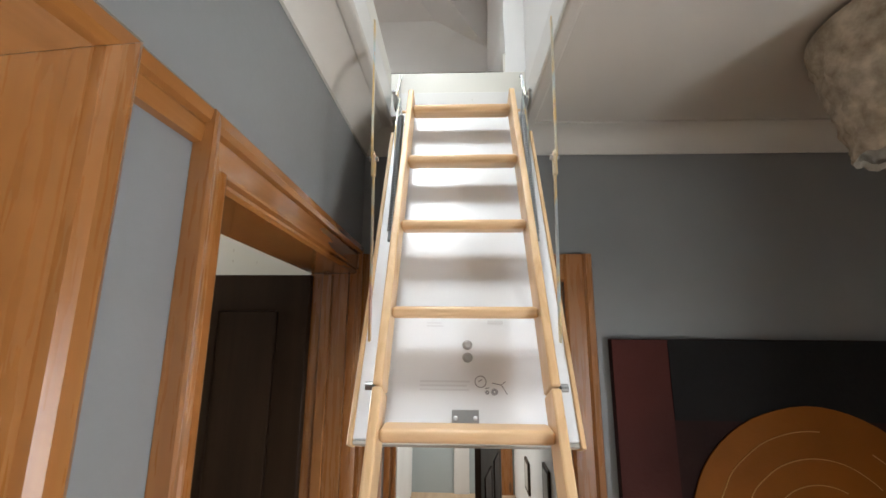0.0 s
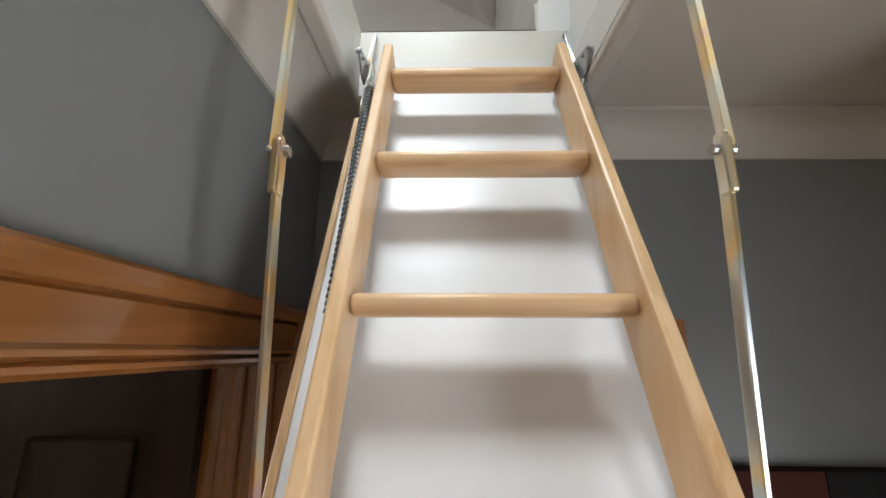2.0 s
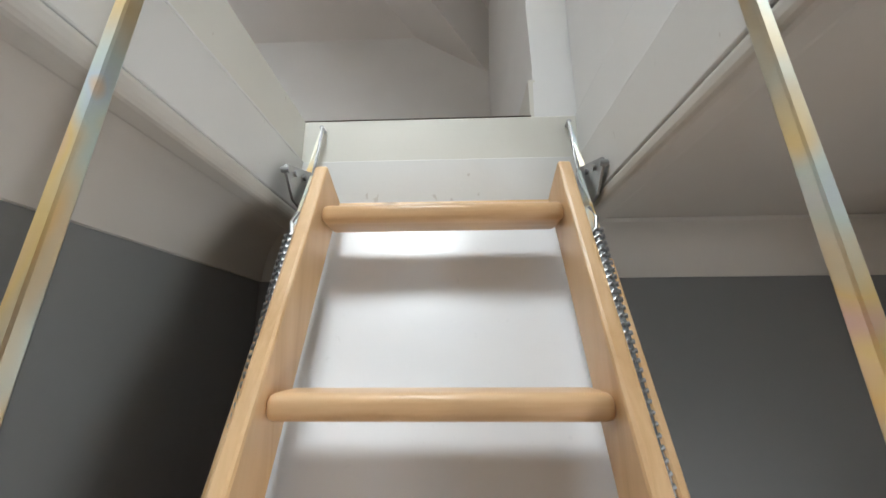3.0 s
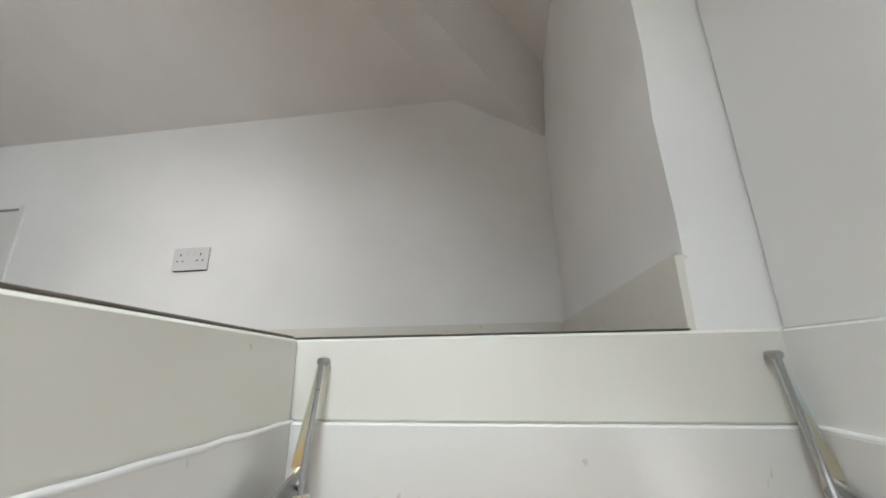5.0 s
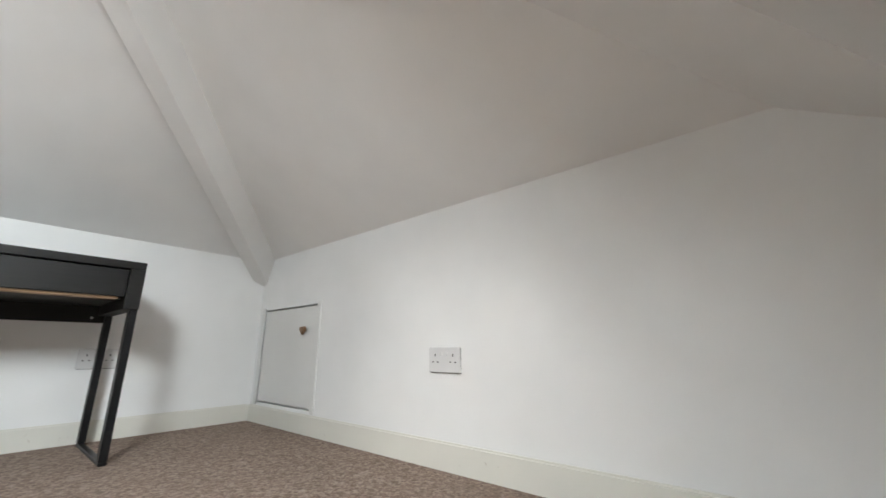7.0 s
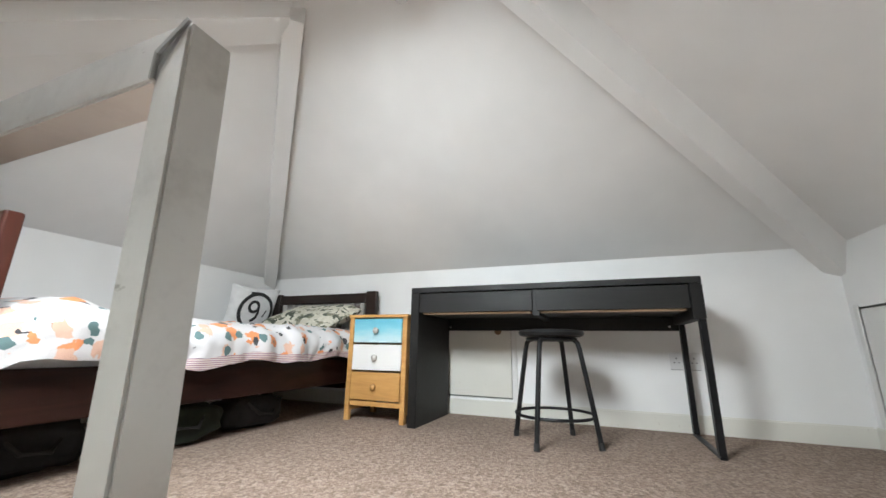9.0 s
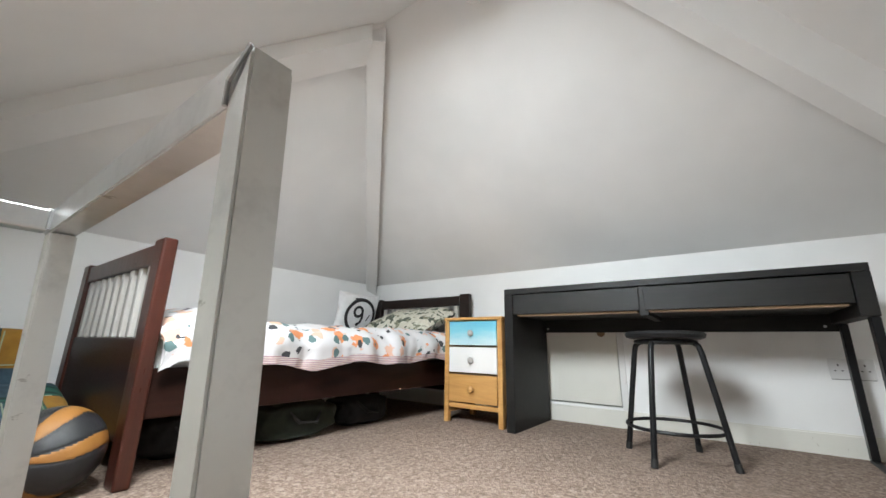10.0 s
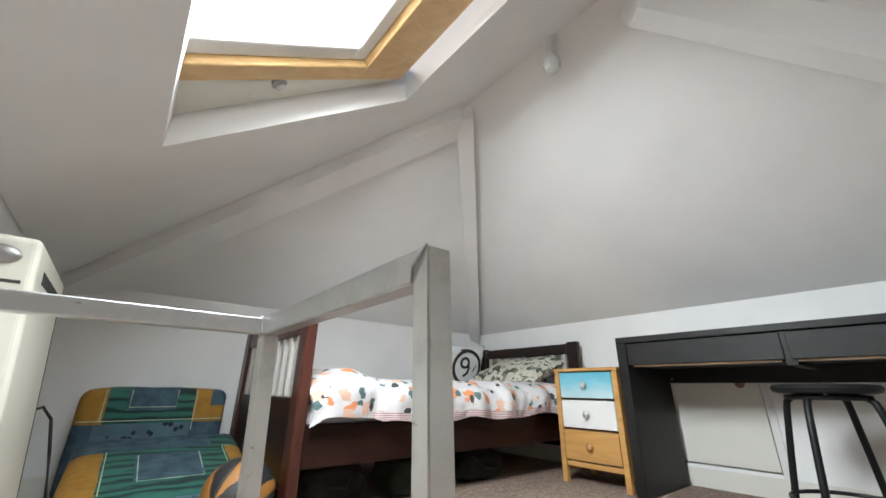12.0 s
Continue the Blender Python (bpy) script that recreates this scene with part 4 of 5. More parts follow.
for pts, w in ((arc(0.036, -0.085, 0.0125), 0.0022), ([(0.031, -0.085), (0.040, -0.080)], 0.002), (arc(0.066, -0.107, 0.005), 0.006), (arc(0.050, -0.108, 0.003), 0.004),
               ([(0.062, -0.088), (0.082, -0.092), (0.094, -0.112)], 0.0022), ([(0.082, -0.092), (0.092, -0.084)], 0.002), ([(0.045, -0.100), (0.055, -0.098)], 0.002)):
    part("printed_mark", mark(PM, pts, w), INK, panel, "grey printed safety pictogram")
for pts, w in (([(0.058, 0.057), (0.096, 0.057)], 0.010), ([(-0.09, 0.047), (-0.05, 0.047)], 0.003), ([(-0.09, 0.055), (-0.055, 0.055)], 0.003), ([(-0.10, -0.085), (0.012, -0.085)], 0.004),
               ([(-0.10, -0.094), (0.005, -0.094)], 0.004), ([(-0.10, -0.103), (0.01, -0.103)], 0.004)):
    part("printed_line", mark(PM, pts, w), FAINT, panel, "faint grey printed lines")

# ---- hall: painting and ceiling lamp ----
px0, px1, pz0, pz1, py = 1.21, 2.45, 0.55, 1.635, HY_N - 0.032
art = thing("painting", (1.8, HY_N, pz0), "large unframed oil painting with an orange disc on black", "painting")
part("canvas", box((px0, py, pz0), (px1, HY_N - 0.001, pz1), 0.004), P_BROWN, art)
part("red_field", box((px0 + 0.001, py - 0.0035, pz0 + 0.001), (1.405, py - 0.0005, pz1 - 0.001)), P_RED, art, "dark red painted band")
part("black_field", box((1.408, py - 0.003, 1.365), (px1 - 0.001, py - 0.0005, pz1 - 0.001)), P_BLACK, art, "black painted field")


def disc(cx, cz, r, y, n=56, wob=0.006):
    bm = bmesh.new()
    for yy in (y, y - 0.004):
        ring = [bm.verts.new((cx + (r + wob * noise.noise(Vector((math.cos(6.283 * k / n) * 2, math.sin(6.283 * k / n) * 2, 3)))) * math.cos(6.283 * k / n), yy,
                              cz + (r + wob * noise.noise(Vector((math.cos(6.283 * k / n) * 2, math.sin(6.283 * k / n) * 2, 7)))) * math.sin(6.283 * k / n))) for k in range(n)]
        bm.faces.new(ring)
    bm.verts.ensure_lookup_table()
    for k in range(n):
        bm.faces.new((bm.verts[k], bm.verts[(k + 1) % n], bm.verts[n + (k + 1) % n], bm.verts[n + k]))
    return bm


sunp = part("orange_disc", disc(1.846, 0.992, 0.425, py - 0.003), P_ORANGE, art, "thickly painted burnt orange disc")
for r, a0, a1 in ((0.345, 85, 165), (0.335, 20, 60), (0.26, 40, 175), (0.18, 60, 140), (0.12, 10, 110)):
    pts = [(1.846 + r * math.cos(radians(a)) * (1 + 0.01 * math.sin(a)), py - 0.008, 0.992 + r * math.sin(radians(a))) for a in range(a0, a1, 5)]
    part("brush_line", tube(pts, 0.0016, 6), P_LINE, sunp, "pale curved brush line")

LX, LY = 1.79, -0.5
lamp = thing("ceiling_lamp", (LX, LY, HC), "cream lace cloth shade of an unlit ceiling lamp", "ceiling lamp")
prof = [(0.10, 0.0), (0.20, -0.004), (0.214, -0.014), (0.218, -0.03)] + [(0.217 - 0.0018 * k, -0.04 - 0.0105 * k) for k in range(30)] + [(0.160, -0.352), (0.155, -0.335)]
bm = bmesh.new()
n = 110
rings = []
for i, (r, h) in enumerate(prof):
    ring = []
    for k in range(n):
        a = 6.2832 * k / n
        rr = r + (0.011 * noise.noise(Vector((math.cos(a) * 5, math.sin(a) * 5, h * 24))) + 0.006 * noise.noise(Vector((math.cos(a) * 13, math.sin(a) * 13, h * 60))) if i > 5 else 0)
        ring.append(bm.verts.new((LX + rr * math.cos(a), LY + rr * math.sin(a), HC - 0.001 + h + (0.006 * math.sin(a * 14) if i > 32 else 0))))
    rings.append(ring)
for a, b in zip(rings, rings[1:]):
    for k in range(n):
        bm.faces.new((a[k], a[(k + 1) % n], b[(k + 1) % n], b[k]))
smooth(part("shade", bm, LACE, lamp))
part("ceiling_rose", rod((LX, LY, HC - 0.03), (LX, LY, HC), 0.05, 24), PLASTIC, lamp)

# corridor: door with brass knob, small pictures
panelled_leaf("door_3", "dark door with a brass knob standing open in the corridor", pose(0.79, 1.24, HF + 0.005, 0, 0, 74), 0.74, 1.98, DARKW, GOLD, 1, 0.79)
structure("trim_corridor_wood", box((1.13, CY1 - 0.035, HF), (1.27, CY1 - 0.001, 2.1), 0.006), OAK, "varnished pine door casing", "door casing")
for i, (y, z) in enumerate(((2.32, 0.36), (1.56, 0.57))):
    pic = thing("small_picture", (CX1, y, z), "small dark-framed picture on the corridor wall", "picture", "corridor pictures")
    part("frame", box((CX1 - 0.02, y - 0.09, z - 0.13), (CX1 - 0.0005, y + 0.09, z + 0.13), 0.004), DARKW, pic)
    part("print", box((CX1 - 0.0215, y - 0.065, z - 0.10), (CX1 - 0.02, y + 0.065, z + 0.10)), HALLC, pic, "pale print")
structure("trim_corridor", box((0.63, CY1 - 0.03, HF), (0.80, CY1 - 0.001, 2.2), 0.006), DOORW, "white painted door casing", "door casing")

# ---- loft: hatches in the low walls, sockets ----


def low_hatch(name, label, m, w, h, knob_at, heart, leaf=None):
    """A small access door in its opening: x across, y into the room, z up."""
    d = thing(name, m.translation, label, "access door")
    part("leaf", slanted(m, (0.004, -0.022, 0.008), (w - 0.004, -0.001, h - 0.010), 0.002, 1), leaf or DOORW, d)
    # backing is a dark sheet: shade in the leaf's gaps, given as colour
    part("backing", slanted(m, (-0.02, -0.07, -0.02), (w + 0.02, -0.05, h + 0.02)), GAP, d, "dark sheet standing in for the unlit void behind the door")
    for a, b in (((w, -0.03, -0.012), (w + 0.035, 0.006, h + 0.014)), ((-0.035, -0.03, -0.012), (0, 0.006, h + 0.014)), ):
        part("frame_side", slanted(m, a, b, 0.003, 1), DOORW, d)
    kx, kz = knob_at
    if heart:
        bm = bmesh.new()
        pts = []
        for k in range(28):
            a = 2 * math.pi * k / 28
            pts.append((16 * math.sin(a) ** 3 * 0.0016, (13 * math.cos(a) - 5 * math.cos(2 * a) - 2 * math.cos(3 * a) - math.cos(4 * a)) * 0.0016))
        f, g = [bm.verts.new((x, 0.012, z)) for x, z in pts], [bm.verts.new((x * 0.8, 0.026, z * 0.8)) for x, z in pts]
        bm.faces.new(f), bm.faces.new(g)
        for k in range(28):
            bm.faces.new((f[k], f[(k + 1) % 28], g[(k + 1) % 28], g[k]))
        rod((0, 0, 0), (0, 0.014, 0), 0.008, 10, bm=bm)
        bm.transform(m @ Matrix.Translation((kx, 0, kz)))
        part("heart_knob", bm, KNOBW, d, "brown wooden heart-shaped knob")
    else:
        bm = lathe([(0.010, 0), (0.010, 0.012), (0.022, 0.018), (0.024, 0.026), (0.016, 0.034), (0.002, 0.036)], (0, 0, 0), 20)
        bm.transform(m @ Matrix.Translation((kx, 0, kz)) @ pose(0, 0, 0, -90))
        smooth(part("knob", bm, KNOBW, d, "round brown wooden knob"))
    return d


low_hatch("eaves_door", "white eaves access door with a heart-shaped wooden knob", pose(A1[1], YN, A1[2], 0, 0, 180), A1[1] - A1[0], A1[3] - A1[2], (0.105, 0.40), True)
# CREAM leaf: the yellowish shade behind the desk, put into a white door's colour
low_hatch("eaves_door", "white eaves access door with a round knob behind the desk, leaf tinted as if shaded", pose(XL, A2[1], A2[2], 0, 0, -90), A2[1] - A2[0], A2[3] - A2[2], (0.082, 0.42), False, CREAM)


def socket(m, label):
    """A white double wall socket: x across, y into the room, z up; centre at the origin."""
    d = thing("double_socket", m.translation, label, "wall socket", "double sockets")
    part("plate", slanted(m, (-0.074, 0.003, -0.045), (0.074, 0.011, 0.045), 0.003, 2), SOCKETP, d)
    # dark sheet peeping out below: the plate's cast shadow as colour
    part("shadow_sheet", slanted(m, (-0.071, 0.0, -0.047), (0.071, 0.0028, 0.042)), GAP, d, "dark sheet that paints the shadow line under the plate")
    for s in (-1, 1):
        part("rocker_switch", slanted(m, (s * 0.014 - 0.006, 0.011, 0.014), (s * 0.014 + 0.006, 0.0145, 0.030), 0.0015, 1), SOCKETP, d)
        for x, z, w, h in ((0, 0.016, 0.0022, 0.0045), (-0.0115, -0.008, 0.0036, 0.002), (0.0115, -0.008, 0.0036, 0.002)):
            cx = s * 0.042 + x
            part("pin_slot", slanted(m, (cx - w, 0.0105, z - h), (cx + w, 0.0117, z + h)), SLOT, d, "dark pin slot")
    return d


socket(pose(-0.505, YN, 3.016, 0, 0, 180), "white double socket on the white low wall")
socket(pose(XL, 0.075, 3.016, 0, 0, -90), "white double socket on the wall beside the desk")

# ---- guard rail round the hatch ----
rail = thing("guard_rail", (0.36, -0.84, F), "scuffed brushed aluminium guard rail beside the loft hatch", "guard rail")
RX0, RX1, RZ = 0.347, 0.374, F + 0.604
PY, RH = 0.024, 0.033


def lean(bm):
    """The rail stands slightly out of plumb."""
    for v in bm.verts:
        k = (0.028 + 0.02 * max(0, min(1, (-0.6 - v.co.y) / 0.45))) * (RZ - v.co.z)
        v.co.x -= 0.66 * k
        v.co.y += 0.75 * k
    return bm


def bar(pts, name, mat):
    bm = prism([(RX0, y, z) for y, z in pts], (RX1 - RX0, 0, 0))
    bmesh.ops.bevel(bm, geom=bm.edges[:], offset=0.0016, segments=2, affect='EDGES')
    return part(name, lean(bm), mat, rail)


bar([(-0.575, RZ), (-0.575, F + 0.004), (-0.575 - PY, F + 0.004), (-0.575 - PY, RZ - RH)], "post", ALU)
bar([(-1.122, RZ), (-0.5765, RZ), (-0.5775 - PY, RZ - RH), (-1.122, RZ - RH)], "top_bar", ALUX)
bar([(-1.080, RZ - RH - 0.001), (-1.080, F + 0.004), (-1.117, F + 0.004), (-1.117, RZ - RH - 0.001)], "post", ALU)
part("end_bar", box((RX1 + 0.001, -1.119, RZ - 0.031), (XR + 0.002, -1.092, RZ - 0.001), 0.0025), ALUX, rail)
part("weld_seam", tube([(RX1, -1.124, RZ - 0.001), (RX1 + 0.001, -1.108, RZ + 0.001), (RX1, -1.093, RZ - 0.003), (RX1, -1.091, RZ - 0.029)], 0.0035, 8), STEEL, rail, "ground weld seam")
part("weld_seam", tube([(RX1 + 0.0002, -0.5765, RZ + 0.0), (RX1 + 0.0008, -0.598, RZ - RH / 2), (RX1 + 0.0002, -0.575 - PY, RZ - RH)], 0.0017, 6), STEEL, rail, "ground weld seam")
SCUFF = paint("dull_grey_scuff", (0.20, 0.185, 0.17), 0.6)
for x, z, w, h in ((0.352, 0.135, 0.009, 0.003), (0.366, 0.138, 0.005, 0.0022), (0.358, 0.052, 0.010, 0.002)):
    part("scuff", lean(box((x - w / 2, -0.5756, F + z - h / 2), (x + w / 2, -0.5744, F + z + h / 2), 0.0004, 1)), SCUFF, rail, "dull grey scuff mark")
part("foot_plate", box((0.312, -0.625, F), (0.372, -0.545, F + 0.004), 0.002, 1), ALU, rail)
part("foot_plate", box((0.306, -1.125, F), (0.366, -1.04, F + 0.004), 0.002, 1), ALU, rail)

# ---- desk ----
DX0, DX1, DY0, DY1, DZ = -1.985, -1.486, -1.350, 0.082, F + 0.75
desk = thing("desk", ((DX0 + DX1) / 2, (DY0 + DY1) / 2, F), "black-brown writing desk with two drawers and one frame leg", "desk")
part("desktop", box((DX0, DY0, DZ - 0.03), (DX1, DY1, DZ), 0.002, 1), DESKB, desk)
part("side_panel", box((DX0, DY0, F), (DX1, DY0 + 0.05, DZ - 0.0305), 0.002, 1), DESKB, desk)
part("back_apron", box((DX0 + 0.005, DY0 + 0.051, DZ - 0.222), (DX0 + 0.022, DY1 - 0.02, DZ - 0.0305)), DESKB, desk)
part("end_apron", box((DX0, DY1 - 0.05, DZ - 0.19), (DX1, DY1, DZ - 0.0305), 0.002, 1), DESKB, desk)
part("middle_rail", box((DX0 + 0.025, -0.665, DZ - 0.165), (DX1 - 0.01, -0.630, DZ - 0.031)), DESKB, desk)
for y0, y1 in ((DY0 + 0.054, -0.664), (-0.645, DY1 - 0.054)):
    dr = part("drawer", box((DX1 - 0.018, y0, DZ - 0.142), (DX1 - 0.001, y1, DZ - 0.036), 0.0015, 1), DESKB, desk)
    part("drawer_base", box((DX1 - 0.075, y0 + 0.015, DZ - 0.150), (DX1 - 0.019, y1 - 0.015, DZ - 0.143)), PLY, dr, "pale plywood drawer base")
part("underside", box((DX0 + 0.024, DY0 + 0.052, DZ - 0.146), (DX1 - 0.077, DY1 - 0.052, DZ - 0.140)), DESKB, desk)
for x in (DX0 + 0.03, DX1 - 0.024):
    part("leg", box((x - 0.02, DY1 - 0.028, F + 0.012), (x + 0.022, DY1 - 0.002, DZ - 0.191), 0.003, 1), BLACKM, desk, "black steel frame leg")
part("floor_bar", box((DX0 + 0.01, DY1 - 0.028, F), (DX1 - 0.002, DY1 - 0.002, F + 0.0125), 0.003, 1), BLACKM, desk, "black steel floor bar")
for x, y in ((-1.97, -1.28), (-1.97, 0.01)):
    part("corner_screw", rod((x, y, DZ - 0.20), (x + 0.012, y, DZ - 0.20), 0.006, 10), STEEL, desk)

# ---- stool ----
SC = Vector((-1.505, -0.582, F))
stool = thing("stool", SC, "black round bar stool with bent tube legs by the desk", "stool")
SEAT = 0.513
smooth(part("seat", lathe([(0.02, SEAT - 0.034), (0.135, SEAT - 0.034), (0.152, SEAT - 0.028), (0.158, SEAT - 0.014), (0.150, SEAT - 0.003), (0.12, SEAT), (0.05, SEAT - 0.004), (0.003, SEAT - 0.005)], SC, 40), VINYL, stool, "padded black seat"))
part("seat_ring", tube([SC + Vector((0.115 * math.cos(a * 0.2618), 0.115 * math.sin(a * 0.2618), SEAT - 0.046)) for a in range(24)], 0.009, 8, True), BLACKM, stool)
for k in range(4):
    a = radians(-17.5 + 90 * k)
    c, s = math.cos(a), math.sin(a)
    pts = [(0.03, SEAT - 0.043), (0.085, SEAT - 0.043), (0.112, SEAT - 0.047), (0.130, SEAT - 0.062), (0.138, SEAT - 0.09), (0.168, 0.25), (0.206, 0.012)]
    leg = smooth(part("leg", tube([SC + Vector((r * c, r * s, z)) for r, z in pts], 0.0115, 12), BLACKM, stool))
    part("rubber_foot", rod(SC + Vector((0.208 * c, 0.208 * s, 0)), SC + Vector((0.2035 * c, 0.2035 * s, 0.03)), 0.013, 14), RUBBER, leg, "black rubber foot")
smooth(part("foot_ring", tube([SC + Vector((0.180 * math.cos(a * 0.1309), 0.180 * math.sin(a * 0.1309), 0.125)) for a in range(48)], 0.007, 8, True), BLACKM, stool))

# ---- small chest of drawers ----
CX, CY_0, CY_1, CZ = -1.536, -1.795, -1.388, F + 0.605
chest = thing("bedside_chest", (-1.69, (CY_0 + CY_1) / 2, F), "pine bedside chest with blue, white and bare wooden drawers", "bedside chest")
part("top", box((-1.86, CY_0, CZ - 0.018), (CX + 0.008, CY_1, CZ), 0.004), HONEY, chest)
for y0, y1 in ((CY_0 + 0.008, CY_0 + 0.026), (CY_1 - 0.026, CY_1 - 0.008)):
    part("side", box((-1.85, y0, F + 0.05), (CX - 0.002, y1, CZ - 0.0185)), HONEY, chest)
for y in (CY_0 + 0.006, CY_1 - 0.036):
    part("leg", box((CX - 0.028, y, F), (CX + 0.002, y + 0.030, CZ - 0.0185), 0.002, 1), HONEY, chest)
    part("leg", box((-1.855, y, F), (-1.825, y + 0.030, F + 0.10), 0.002, 1), HONEY, chest)
part("back", box((-1.85, CY_0 + 0.026, F + 0.10), (-1.84, CY_1 - 0.026, CZ - 0.0185)), PLY, chest)
part("base_rail", box((CX - 0.02, CY_0 + 0.037, F + 0.082), (CX - 0.004, CY_1 - 0.037, F + 0.108), 0.002, 1), HONEY, chest)
for z0, z1, mat, lab in ((0.440, 0.580, BLUEFADE, "drawer front painted sky blue"), (0.282, 0.428, PLASTIC, "white painted drawer front"), (0.116, 0.270, HONEY, "bare pine drawer front")):
    d = part("drawer", box((CX - 0.25, CY_0 + 0.040, F + z0), (CX + 0.003, CY_1 - 0.040, F + z1), 0.003, 2), mat, chest, lab)
    bm = lathe([(0.007, 0), (0.008, 0.010), (0.017, 0.016), (0.018, 0.024), (0.011, 0.031), (0.001, 0.033)], (CX + 0.003, (CY_0 + CY_1) / 2, F + (z0 + z1) / 2), 18, 'X')
    smooth(part("knob", bm, HONEY if mat is HONEY else GREYK, d, "small round knob"))

# ---- bed ----
BX0, BX1, BY0, BY1 = -1.985, 0.012, -2.85, -1.862
bed = thing("bed", ((BX0 + BX1) / 2, (BY0 + BY1) / 2, F), "dark mahogany single bed with slatted head and foot boards", "bed")
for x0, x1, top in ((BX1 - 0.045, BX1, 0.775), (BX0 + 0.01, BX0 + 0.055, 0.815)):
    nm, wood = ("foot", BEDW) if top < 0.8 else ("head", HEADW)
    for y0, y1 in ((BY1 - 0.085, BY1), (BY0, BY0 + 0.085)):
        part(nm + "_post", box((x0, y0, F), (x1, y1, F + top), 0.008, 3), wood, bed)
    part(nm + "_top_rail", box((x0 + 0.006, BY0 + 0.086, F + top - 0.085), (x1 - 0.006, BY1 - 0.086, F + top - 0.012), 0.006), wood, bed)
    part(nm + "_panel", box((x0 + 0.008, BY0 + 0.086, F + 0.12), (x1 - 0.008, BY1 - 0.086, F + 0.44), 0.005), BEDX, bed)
    for k in range(9):
        y = BY0 + 0.125 + k * (BY1 - BY0 - 0.25) / 8
        part(nm + "_slat", box((x0 + 0.012, y - 0.017, F + 0.441), (x1 - 0.012, y + 0.017, F + top - 0.086), 0.003, 1), GREYK, bed, "grey painted slat")
for y0, y1 in ((BY1 - 0.05, BY1 - 0.022), (BY0 + 0.022, BY0 + 0.05)):
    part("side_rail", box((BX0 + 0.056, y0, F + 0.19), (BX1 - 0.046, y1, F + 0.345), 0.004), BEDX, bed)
part("slat_base", box((BX0 + 0.056, BY0 + 0.051, F + 0.27), (BX1 - 0.046, BY1 - 0.051, F + 0.30)), PLY, bed)

mat_ob = thing("mattress", (-1.0, -2.35, F + 0.305), "white mattress on the dark bed", "mattress")
smooth(part("mattress_body", box((BX0 + 0.06, BY0 + 0.053, F + 0.305), (BX1 - 0.05, BY1 - 0.053, F + 0.45), 0.04, 4), SHEET, mat_ob))


def duvet_mesh(hem):
    """A soft quilt over the mattress that hangs over its open side."""
    bm = bmesh.new()
    nx, ns = 150, 72
    rows = []
    for i in range(nx + 1):
        u = i / nx
        x = BX0 + 0.12 + u * (BX1 - 0.052 - BX0 - 0.12)
        row = []
        hang = 0.118 + 0.02 * math.sin(u * 21) + 0.03 * noise.noise(Vector((u * 7, 0, 2))) + (0.002 if u > 0.86 else 0.0) * math.sin((u - 0.86) / 0.14 * math.pi)
        hang *= 1 - 0.30 * max(0, min(1, (u - 0.84) / 0.1))
        for j in range(ns + 1):
            v = j / ns
            if v < 0.72:
                y = BY0 + 0.06 + (BY1 + 0.006 - BY0 - 0.06) * (v / 0.72)
                z = F + 0.490 - 0.03 * max(0, (v / 0.72 - 0.80) / 0.2) ** 2
                ny, nz = 0, 1
            else:
                w = (v - 0.72) / 0.28
                y = BY1 + 0.006 + 0.022 * math.sin(min(1, w * 2.2) * math.pi / 2) - 0.016 * w
                z = F + 0.460 - hang * w
                ny, nz = 1, 0.2
            f = noise.noise(Vector((x * 5, y * 5, z * 3))) * 0.020 + noise.noise(Vector((x * 13, y * 11, z * 9))) * 0.008
            f += 0.012 * math.sin(x * 26 + 2 * noise.noise(Vector((x * 2, y, 1)))) * (1 if v >= 0.7 else 0.25)
            f += 0.016 * (0.5 - abs(noise.noise(Vector((x * 6 + y * 4, y * 7 - x * 3, 4))))) + 0.019 * (0.5 - abs(noise.noise(Vector((x * 13 + y * 5, y * 11, z * 10)))))
            end = min(1, (1 - u) / 0.03)
            row.append(bm.verts.new((x + 0.4 * f * (0 if v < 0.7 else 1), y + f * ny, (z + f * nz + (0.035 * math.exp(-((u - 0.90) / 0.06) ** 2) if v < 0.9 else 0)) * 1 - (1 - end) * 0.03)))
        rows.append(row)
    for i in range(nx):
        for j in range(ns):
            if (j >= ns - 6 and i < nx * 0.86) == hem:
                bm.faces.new((rows[i][j], rows[i + 1][j], rows[i + 1][j + 1], rows[i][j + 1]))
    bmesh.ops.delete(bm, geom=[v for v in bm.verts if not v.link_faces], context='VERTS')
    bmesh.ops.solidify(bm, geom=bm.faces[:], thickness=-0.02)
    return bm


dv = thing("duvet", (-1.0, -2.35, F + 0.46), "white duvet with orange and black printed motifs and a striped hem", "duvet")
smooth(part("cover", duvet_mesh(False), DUVET, dv), 60)
smooth(part("hem", duvet_mesh(True), HEM, dv, "striped cotton hem"), 60)
pl = thing("pillow", (-1.75, -2.2, F + 0.53), "camouflage pillow propped against the headboard", "pillow")
smooth(part("pillow_case", pillow((-1.76, -2.29, F + 0.605), 0.46, 0.62, 0.14, pose(0, 0, 0, 0, 20, 0), seed=4), CAMO, pl), 70)
cu = thing("cushion", (-1.66, -2.72, F + 0.53), "square white cushion with a black ring and numeral", "cushion")
CM = pose(-1.665, -2.775, F + 0.670, 0, 0, -6) @ pose(0, 0, 0, -14, 0, 0)
bm = pillow((0, 0, 0), 0.40, 0.34, 0.11, pose(0, 0, 0, 90), seed=8)
bm.transform(CM)
smooth(part("cushion_case", bm, SHEET, cu), 70)


